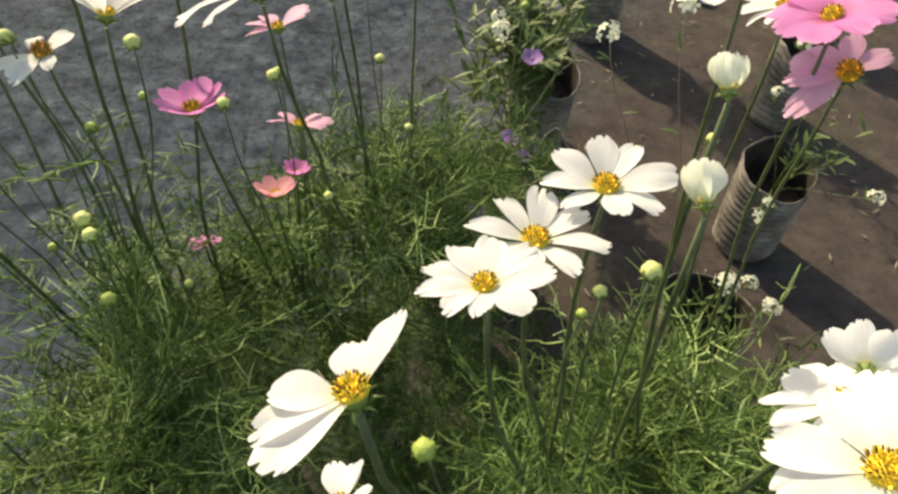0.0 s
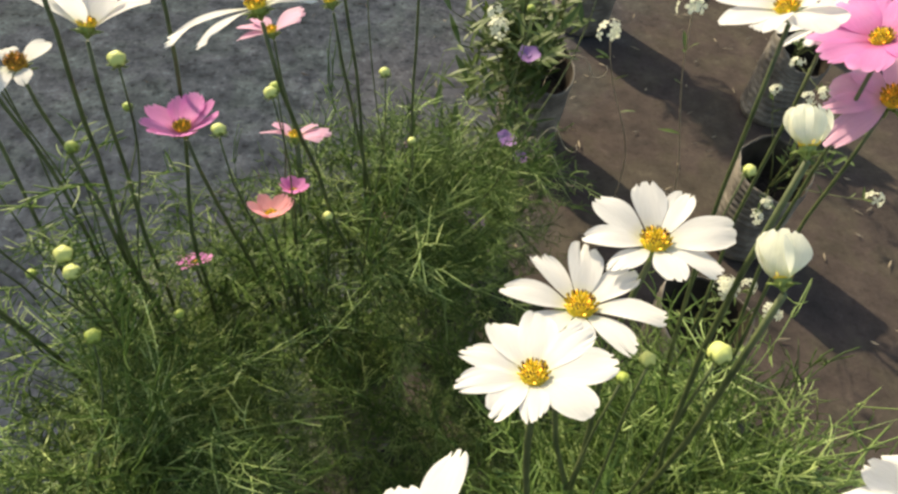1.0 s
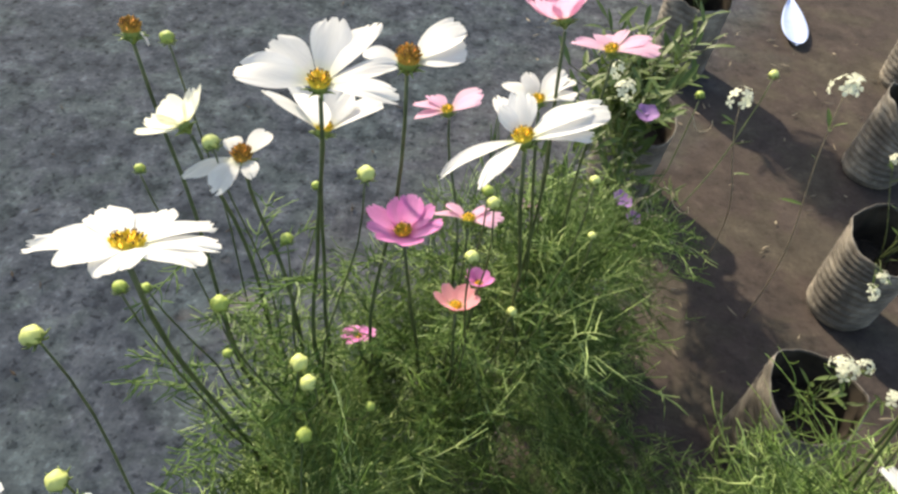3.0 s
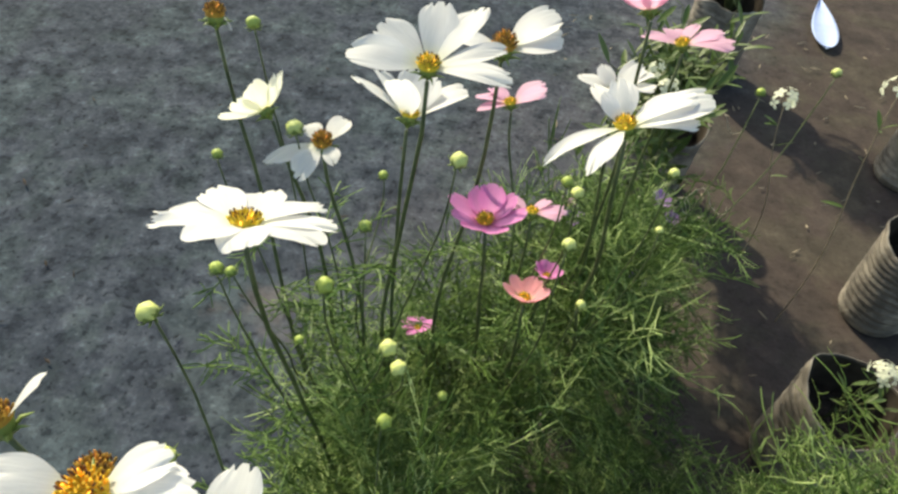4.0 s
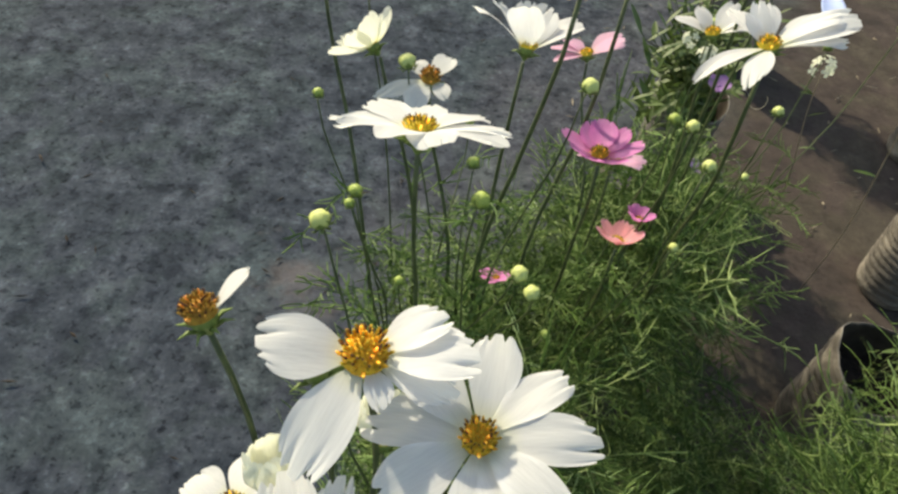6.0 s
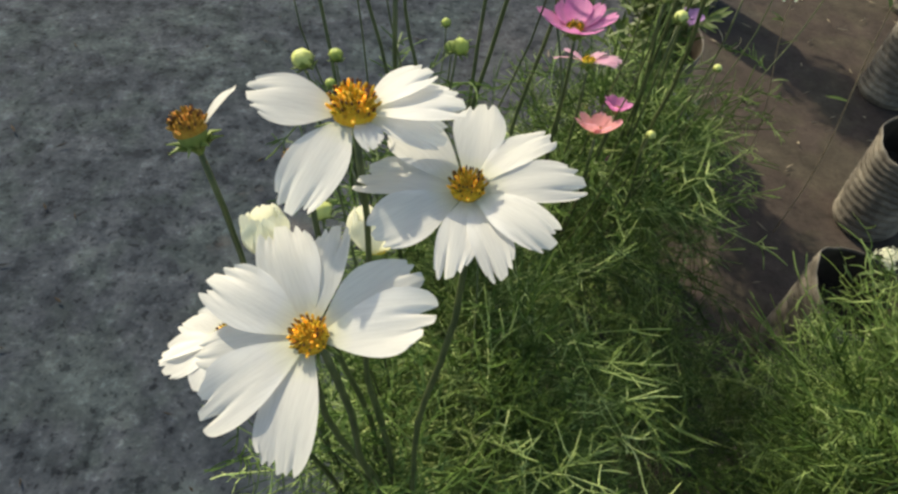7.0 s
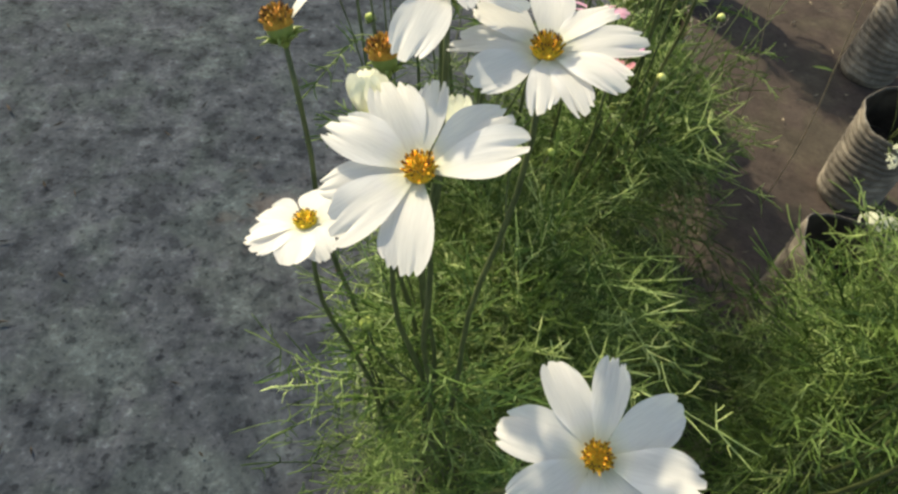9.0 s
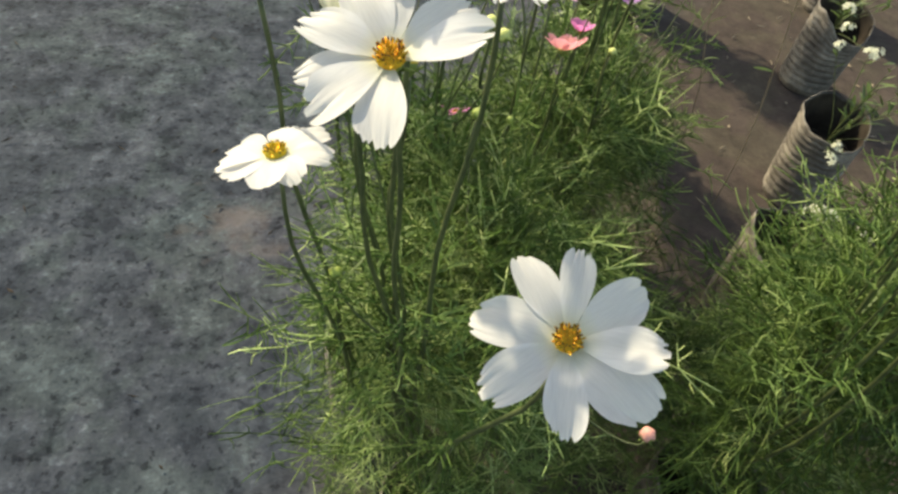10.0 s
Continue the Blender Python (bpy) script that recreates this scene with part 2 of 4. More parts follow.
# ---- ground ----
def ground_sheet():
    """One sheet: fine and slightly uneven round the beds, out to the horizon."""
    near, n = 3.0, 90
    verts, faces = [], []
    for j in range(n + 1):
        for i in range(n + 1):
            x, y = -near + 2 * near * i / n, -near + 1 + 2 * near * j / n
            edge = min(1.0, 4 * min(i, j, n - i, n - j) / n)
            verts.append((x, y, edge * (0.006 * noise.noise((x * 2.3, y * 2.3, 0)) + 0.003 * noise.noise((x * 9, y * 9, 3)))))
    for j in range(n):
        for i in range(n):
            a = j * (n + 1) + i
            faces.append((a, a + 1, a + n + 2, a + n + 1))
    ring = [i for i in range(n)] + [j * (n + 1) + n for j in range(n)] + [n * (n + 1) + i for i in range(n, 0, -1)] + [j * (n + 1) for j in range(n, 0, -1)]
    start = len(verts)
    for k in ring:
        v = Vector(verts[k])
        d = (Vector((v.x, v.y - 1, 0))).normalized()
        verts.append((d.x * 900, d.y * 900 + 1, 0))
    for k in range(len(ring)):
        j = (k + 1) % len(ring)
        faces.append((ring[k], start + k, start + j, ring[j]))
    return mesh_of("ground", verts, faces)


ground = part("ground", ground_sheet(), GROUND)
tagged(ground, "grey trodden ground turning to brown earth", "ground", kind="structure")

# ---- nursery bags ----


def bag_mesh(seed, height=0.27, radius=0.078, slump=(0, 0)):
    rng = random.Random(seed)
    sides, rows = 40, 46
    verts, faces = [], []
    ph = [rng.uniform(0, 6.28) for _ in range(6)]
    way, drop = radians(slump[0]), slump[1]

    def ring(z, r, wob, lip=0.0):
        for k in range(sides):
            t = 2 * math.pi * k / sides
            w = 1 + wob * (0.8 * math.sin(2 * t + ph[0]) + 0.5 * math.sin(3 * t + ph[1]) + 0.3 * math.sin(5 * t + ph[2] + 9 * z))
            w += 0.9 * wob * noise.noise((3 * math.cos(t) + ph[0], 3 * math.sin(t), 14 * z + ph[1]))
            dz = lip * (1.3 * math.sin(2 * t + ph[3]) + 0.7 * math.sin(5 * t + ph[4]) + 1.2 * noise.noise((4 * math.cos(t), 4 * math.sin(t), ph[5])))
            low = max(0, z / height - 0.35) ** 2 * 2.4
            dz -= drop * low * (0.5 + 0.5 * math.cos(t - way)) ** 2
            verts.append(Vector((r * w * math.cos(t), r * w * math.sin(t), z + dz)))

    for i in range(rows + 1):
        f = i / rows
        rib = 0.0016 * math.sin(2 * math.pi * 13 * f + 0.8 * math.sin(3 * f + ph[5])) if 0.03 < f < 0.97 else 0
        taper = 0.90 + 0.10 * f - 0.10 * max(0, 1 - f * 12) ** 2
        ring(height * f, radius * taper + rib, 0.02 + 0.04 * f, 0.006 * f * f)
    inner = 12
    for i in range(inner + 1):
        f = 1 - i / inner * 0.40
        ring(height * f + (0.001 if i == 0 else 0), radius * (0.90 + 0.10 * f) - 0.0022, 0.02 + 0.04 * f, 0.006 * f * f)
    total = rows + inner + 2
    for i in range(total - 1):
        for k in range(sides):
            j = (k + 1) % sides
            faces.append((i * sides + k, i * sides + j, (i + 1) * sides + j, (i + 1) * sides + k))
    faces.append(tuple(range(sides))[::-1])
    me = mesh_of("bag", verts, faces)
    me.materials.append(BAG)
    me.materials.append(BAG_INSIDE)
    for q in me.polygons:
        if (rows + 1) * sides <= q.index < (total - 1) * sides:
            q.material_index = 1
    return me, height * 0.62, radius * 0.93


def soil_mesh(seed, radius, z):
    rng = random.Random(seed)
    verts, faces = [Vector((0, 0, z + 0.006))], []
    rings, sides = 7, 26
    for i in range(1, rings + 1):
        for k in range(sides):
            t = 2 * math.pi * k / sides
            r = radius * i / rings
            verts.append(Vector((r * math.cos(t), r * math.sin(t), z + rng.uniform(-0.004, 0.004) + 0.004 * math.cos(3 * i / rings))))
    for k in range(sides):
        faces.append((0, 1 + k, 1 + (k + 1) % sides))
    for i in range(rings - 1):
        for k in range(sides):
            a, b = 1 + i * sides + k, 1 + i * sides + (k + 1) % sides
            faces.append((a, a + sides, b + sides, b))
    return mesh_of("soil", verts, faces)


def nursery_bag(x, y, seed, height=0.27, radius=0.078, lean=(0, 0), turn=0, label="dusty black ribbed plastic nursery bag on the ground", drop=0.0):
    thing = new("nursery_bag")
    thing.matrix_basis = pose(x, y, 0.0, lean[0], lean[1], turn)
    me, soil_z, soil_r = bag_mesh(seed, height, radius, (-80 - turn, drop))
    part("sleeve", me, BAG, thing)
    part("soil", soil_mesh(seed, soil_r, soil_z), SOIL, thing, "dark crumbly potting soil")
    tagged(thing, label, "nursery bag", "bags in rows")
    return thing


# the row along the brown earth, then the planted row
nursery_bag(0.912, 0.620, 11, 0.272, 0.088, (1, 2), 20, "dusty black ribbed nursery bag half hidden by foliage", 0.05)
nursery_bag(1.195, 1.035, 12, 0.272, 0.088, (-1, 2), 70, "dusty ribbed nursery bag with a few trailing stems", 0.055)
nursery_bag(1.425, 1.575, 13, 0.272, 0.088, (1, -2), 130, "dusty ribbed nursery bag holding small white flowers", 0.06)
nursery_bag(1.690, 2.080, 14, 0.262, 0.086, (0, 1), 200)
nursery_bag(0.660, 1.395, 15, 0.260, 0.098, (1, 1), 40, "ribbed nursery bag under a leafy violet-flowered plant", 0.03)
nursery_bag(0.895, 2.015, 16, 0.275, 0.108, (-1, 0), 90, "ribbed nursery bag with green seedlings")
nursery_bag(0.500, 0.905, 17, 0.245, 0.082, (0, -1), 10, "ribbed nursery bag shaded by feathery foliage")

# ---- flowers ----


def petal_mesh(seed, bow=0.0):
    """One petal, 1 long along y: narrow at its foot, broad and ragged at its tip, lightly ribbed; bow rolls it up into a cup."""
    rng = random.Random(seed)
    cols, rows = 40, 12
    broad = rng.uniform(0.27, 0.345)
    a, b = rng.uniform(0.26, 0.44), rng.uniform(0.26, 0.44)
    rag = rng.choice((0.4, 0.8, 1.0, 1.3))
    da, db = rag * rng.uniform(0.03, 0.10), rag * rng.uniform(0.03, 0.10)
    teeth = [(rng.uniform(-0.95, 0.95), rag * rng.uniform(0.025, 0.085), rng.uniform(0.10, 0.19)) for _ in range(3)]
    curl, skew, ph = rng.uniform(-0.12, 0.04), rng.uniform(-0.09, 0.09), rng.uniform(0, 6.28)
    fold, slant = rng.uniform(0.02, 0.07), rng.uniform(-0.07, 0.07)
    verts, faces = [], []
    for j in range(rows + 1):
        v = j / rows
        w = broad * 1.06 * (0.20 + 0.80 * math.sin(math.pi / 2 * min(1, v / 0.64)) ** 1.15) * (1 - 0.26 * max(0, (v - 0.64) / 0.36) ** 2)
        w *= 1 + 0.03 * math.sin(7 * v + ph)
        for i in range(cols + 1):
            u = -1 + 2 * i / cols
            tip = 1 - 0.11 * abs(u) ** 3.5 + slant * u
            tip -= da * max(0, 1 - abs(u - a) / 0.17) + db * max(0, 1 - abs(u + b) / 0.17)
            for tu, td, tw in teeth:
                tip -= td * max(0, 1 - abs(u - tu) / tw)
            y = v * (1 + (tip - 1) * v**3)
            z = curl * v * v + 0.05 * math.sin(math.pi * v) - fold * v * (1 - u * u) + 0.005 * math.cos(6 * u + ph) * v + 0.036 * math.sin(2.4 * u + 4 * v + ph) * v * v
            if bow:
                z = 0.35 * z + 0.9 * (u * w) ** 2 * min(1, bow)
                y, z = math.sin(bow * y) / bow - z * math.sin(bow * y), (1 - math.cos(bow * y)) / bow + z * math.cos(bow * y)
            verts.append((u * w + skew * v * v, y, z))
    for j in range(rows):
        for i in range(cols):
            q = j * (cols + 1) + i
            faces.append((q, q + 1, q + cols + 2, q + cols + 1))
    return mesh_of("petal", verts, faces)


BOWS = {"open": 0.0, "bowl": 0.75, "cup": 1.35}
PETALS = {}
for kind in PETAL:
    for form, bow in BOWS.items():
        PETALS[kind, form] = []
        for s in range(9):
            me = petal_mesh(100 + s, bow)
            me.materials.append(PETAL[kind])
            PETALS[kind, form].append(me)


def disc_mesh(seed, radius, high):
    """A dome packed with small pegs in a spiral."""
    rng = random.Random(seed)
    verts, faces = [], []

    def peg(p, d, r, h):
        x = d.orthogonal().normalized()
        y = d.cross(x)
        base = len(verts)
        for f, s in ((0, 0.8), (0.7, 1.0), (1.0, 0.55)):
            for k in range(5):
                t = 2 * math.pi * k / 5
                verts.append(p + d * (h * f) + (x * math.cos(t) + y * math.sin(t)) * (r * s))
        for f in range(2):
            for k in range(5):
                j = (k + 1) % 5
                faces.append((base + f * 5 + k, base + f * 5 + j, base + f * 5 + 5 + j, base + f * 5 + 5 + k))
        faces.append(tuple(base + 10 + k for k in range(5)))

    rings, sides = 5, 16
    for i in range(rings + 1):
        t = math.pi / 2 * i / rings
        for k in range(sides):
            s = 2 * math.pi * k / sides
            verts.append(Vector((radius * math.cos(t) * math.cos(s), radius * math.cos(t) * math.sin(s), high * math.sin(t) - 0.0004)))
    for i in range(rings):
        for k in range(sides):
            j = (k + 1) % sides
            faces.append((i * sides + k, i * sides + j, (i + 1) * sides + j, (i + 1) * sides + k))
    count = 62
    for i in range(count):
        f = math.sqrt((i + 0.5) / count)
        s = i * 2.39996
        p = Vector((radius * f * math.cos(s), radius * f * math.sin(s), high * math.sqrt(max(0, 1 - f * f)) * 0.95))
        d = (Vector((p.x * 0.8, p.y * 0.8, radius)) + Vector((rng.uniform(-1, 1), rng.uniform(-1, 1), 0)) * radius * 0.2).normalized()
        peg(p, d, radius * 0.085, radius * rng.uniform(0.22, 0.48))
    return mesh_of("disc", verts, faces, False)


def anther_mesh(seed, radius, high):
    """Dark pollen tips that stand round the disc."""
    rng = random.Random(seed)
    verts, faces = [], []
    for i in range(26):
        s = 2 * math.pi * i / 26 * 1.0 + rng.uniform(-0.1, 0.1)
        f = rng.choice((0.62, 0.85, 0.98))
        p = Vector((radius * f * math.cos(s), radius * f * math.sin(s), high * math.sqrt(max(0, 1 - f * f)) + radius * 0.22))
        d = Vector((math.cos(s) * 0.5, math.sin(s) * 0.5, 1)).normalized()
        v, fc = tube([p, p + d * radius * 0.16, p + d * radius * 0.30], [radius * 0.05, radius * 0.065, radius * 0.03], 5)
        faces += [tuple(k + len(verts) for k in q) for q in fc]
        verts += v
    return mesh_of("stamen_ring", verts, faces, False)


def calyx_mesh(seed, r):
    """The green cup with narrow pointed sepals below a flower."""
    rng = random.Random(seed)
    verts, faces = [], []
    prof = ((-1.7, 0.16), (-1.35, 0.42), (-0.8, 0.80), (-0.3, 0.95), (0.0, 0.90))
    sides = 12
    for z, rr in prof:
        for k in range(sides):
            s = 2 * math.pi * k / sides
            verts.append(Vector((rr * r * math.cos(s), rr * r * math.sin(s), z * r)))
    for i in range(len(prof) - 1):
        for k in range(sides):
            j = (k + 1) % sides
            faces.append((i * sides + k, i * sides + j, (i + 1) * sides + j, (i + 1) * sides + k))
    for k in range(8):
        s = 2 * math.pi * (k + 0.5) / 8
        o = Vector((math.cos(s), math.sin(s), 0))
        droop = rng.uniform(-0.5, 0.2)
        path = [o * (0.5 * r) + Vector((0, 0, -1.1 * r)), o * (1.2 * r) + Vector((0, 0, -0.7 * r)), o * (1.9 * r) + Vector((0, 0, (-0.5 + droop) * r))]
        v, fc = tube(path, [0.16 * r, 0.15 * r, 0.02 * r], 4)
        faces += [tuple(q + len(verts) for q in f) for f in fc]
        verts += v
    return mesh_of("calyx", verts, faces)


HEADS = {}
for look_of, rad, hi, mat in (("fresh", 0.0054, 0.0036, DISC), ("wide", 0.0070, 0.0040, DISC), ("orange", 0.0052, 0.0042, DISC_OLD), ("big", 0.0068, 0.0060, DISC_OLD), ("brown", 0.0066, 0.0070, DISC_SPENT), ("hid", 0.005, 0.003, DISC)):
    HEADS[look_of] = (disc_mesh(5, rad, hi), anther_mesh(6, rad, hi), calyx_mesh(7, rad * 0.95))
    HEADS[look_of][0].materials.append(mat)
    HEADS[look_of][1].materials.append(ANTHER)
    HEADS[look_of][2].materials.append(SEPAL)

FLOWER_WORDS = {
    "white": "white cosmos flower with a yellow disc", "cream": "half-open creamy white cosmos flower", "magenta": "magenta pink cosmos flower",
    "pink": "pale pink cosmos flower", "salmon": "salmon pink cosmos flower",
}
rnd = random.Random(42)


def stalk(clump, top, along, radius=0.0016):
    """A stem from under a head down into the clump's crown and to its foot."""
    root, crown = clump["foot"], clump["crown"]
    top, along = Vector(top), Vector(along).normalized()
    foot = Vector(root) + Vector((rnd.uniform(-0.02, 0.02), rnd.uniform(-0.02, 0.02), 0))
    waist = Vector(crown) + Vector((rnd.uniform(-0.035, 0.035), rnd.uniform(-0.035, 0.035), rnd.uniform(-0.05, 0.05)))
    waist = waist.lerp(Vector((top.x, top.y, waist.z)), 0.55)
    drop = max(0.04, (top.z - waist.z))
    down = Vector((0, 0, -1))
    path = bezier(top, top - along * 0.02 + down * drop * 0.30, waist + Vector((0, 0, drop * 0.30)), waist, 9)
    path += bezier(waist, waist + Vector((0, 0, -drop * 0.3)), foot + Vector((0, 0, 0.2)), foot, 6)[1:]
    n = len(path)
    wob = [Vector((noise.noise((p.x * 9, p.z * 7, p.y * 9)), noise.noise((p.y * 9 + 5, p.z * 7, 2)), 0)) * 0.010 * min(1, i / 3) for i, p in enumerate(path)]
    base = Vector(root)
    path = [p + w - base for p, w in zip(path, wob)]
    v, f = tube(path, [radius * (0.8 + 0.6 * i / n) for i in range(n)], 6)
    part("stem", mesh_of("stem", v, f), STEM, clump["thing"])
    # a few thread-like leaves stand off the stem at its joints
    lrng = random.Random(int(top.x * 90000 + top.y * 7000))
    for i in (lrng.choice((5, 6)), 7, 8, 9):
        if lrng.random() < 0.75:
            q = path[i]
            a = lrng.uniform(0, 6.28)
            part("leaf", lrng.choice(STEM_LEAVES), None, clump["thing"], "", Matrix.Translation(q) @ pose(0, 0, 0, lrng.uniform(15, 55), 0, math.degrees(a)) @ Matrix.Scale(lrng.uniform(0.030, 0.062), 4))


def bloom(clump, place, normal, size, kind, petals=None, spin=0, lift=12, disc="fresh", count=8, form="open"):
    """A cosmos flower: disc, anthers, calyx and single petals, on its own stem."""
    base = Vector(clump["foot"])
    m = facing(Vector(place) - base, normal)
    head = HEADS[disc]
    scale = 0.55 if size < 0.045 else (0.8 if size < 0.058 else 1.0)
    flower = part("flower", head[0], None, clump["thing"], FLOWER_WORDS[kind] if petals is None or len(petals) > 2 else "spent cosmos flower head with few petals left", m @ Matrix.Scale(scale, 4))
    part("stamen_ring", head[1], None, flower)
    part("calyx", head[2], None, flower)
    if petals is None:
        petals = tuple((spin + 360 * k / count + rnd.uniform(-6, 6), lift + rnd.uniform(-5, 5), rnd.uniform(0.94, 1.06)) for k in range(count))
    for k, (a, up, long, *slim) in enumerate(petals):
        length = size / 2 * 0.80 * long / scale
        wide = length * {"open": 1.05 if up < 45 else 0.85, "bowl": 1.05, "cup": 1.25}[form] * (slim[0] if slim else 1)
        inset = 0.0040 if up < 50 else 0.0028
        pm = pose(0, 0, -0.0006 - 0.0004 * (k % 2), 0, 0, -a) @ Matrix.Translation((0, inset, 0)) @ pose(0, 0, 0, up + rnd.uniform(-3, 3), rnd.uniform(-13, 13), 0) @ Matrix.Diagonal((wide, length, length, 1))
        part("petal", PETALS[kind, form][rnd.randrange(9)], None, flower, "", pm)
    stalk(clump, Vector(place) - Vector(normal).normalized() * 0.010 * scale, normal)
    return flower


def bud_mesh(seed):
    rng = random.Random(seed)
    verts, faces = [], []
    sides, rows = 24, 14
    for i in range(rows + 1):
        t = math.pi * i / rows
        for k in range(sides):
            s = 2 * math.pi * k / sides
            r = math.sin(t) ** (0.9 if t < 1.57 else 1.12) * (1 + 0.07 * math.cos(5 * s + 2 * t))
            verts.append(Vector((r * math.cos(s), r * math.sin(s), -math.cos(t) * 0.88 + 0.05 * math.sin(t) * rng.uniform(-0.3, 0.3))))
    for i in range(rows):
        for k in range(sides):
            j = (k + 1) % sides
            faces.append((i * sides + k, i * sides + j, (i + 1) * sides + j, (i + 1) * sides + k))
    return mesh_of("bud", verts, faces)


BUD_MESHES = {}
for kind in BUDS:
    BUD_MESHES[kind] = bud_mesh(3)
    BUD_MESHES[kind].materials.append(BUDS[kind])


def bud_cup_mesh(seed):
    """Green scales that hold the lower half of a bud, with eight thin bracts curving out beneath."""
    rng = random.Random(seed)
    verts, faces = [], []
    sides = 16
    for row, z in enumerate((-0.93, -0.78, -0.52, -0.22, 0.0)):
        for k in range(sides):
            s = 2 * math.pi * k / sides
            zz = z + (rng.uniform(0.22, 0.50) if k % 2 else -0.12) * (row == 4)
            r = 1.05 * math.sqrt(max(0.02, 1 - (zz / 0.90) ** 2)) if row else 0.30
            verts.append(Vector((r * math.cos(s), r * math.sin(s), zz)))
    for i in range(4):
        for k in range(sides):
            j = (k + 1) % sides
            faces.append((i * sides + k, i * sides + j, (i + 1) * sides + j, (i + 1) * sides + k))
    for k in range(8):
        s = 2 * math.pi * (k + 0.5) / 8
        o = Vector((math.cos(s), math.sin(s), 0))
        path = [o * 0.25 + Vector((0, 0, -0.95)), o * 0.95 + Vector((0, 0, -0.85)), o * rng.uniform(1.3, 1.6) + Vector((0, 0, rng.uniform(-0.75, -0.2)))]
        v, fc = tube(path, [0.13, 0.12, 0.02], 4)
        faces += [tuple(q + len(verts) for q in f) for f in fc]
        verts += v
    return mesh_of("calyx", verts, faces)


BUD_CUP = bud_cup_mesh(9)
BUD_CUP.materials.append(SEPAL)


def bud(clump, place, r, kind="green"):
    tip = Vector((rnd.uniform(-0.35, 0.35), rnd.uniform(-0.35, 0.35), 1)).normalized()
    m = facing(Vector(place) - Vector(clump["foot"]), tip) @ Matrix.Scale(r * 0.80, 4)
    b = part("bud", BUD_MESHES[kind], None, clump["thing"], "", m)
    part("calyx", BUD_CUP, None, b)
    stalk(clump, Vector(place) - tip * r * 1.2, tip, 0.0008)


# ---- feathery foliage ----


def needle(verts, faces, p, d, length, r, bend, root=None, rings=4):
    """A thin three-sided thread that curves towards bend, grown out of the vertex root."""
    x = d.orthogonal().normalized()
    y = d.cross(x)
    b = len(verts)
    for i in range(rings):
        f = 0.9 * i / (rings - 1) if rings > 1 else 0
        q = p + d * (length * f) + bend * (length * 0.75 * f * f)
        for k in range(3):
            t = 2.0944 * k
            verts.append(q + (x * math.cos(t) + y * math.sin(t)) * (r * (0.9 + 0.1 * math.sin(3 * f) - 0.3 * f * f)))
    tip = len(verts)
    verts.append(p + d * length + bend * (length * 0.75))
    for g in range(0, 3 * (rings - 1), 3):
        for k in range(3):
            j = (k + 1) % 3
            faces += [(b + g + k, b + g + j, b + g + 3 + j), (b + g + k, b + g + 3 + j, b + g + 3 + k)]
    for k in range(3):
        faces.append((tip - 3 + k, tip - 3 + (k + 1) % 3, tip))
    if root is not None:
        faces.append((b, b + 1, root))
    return b, tip


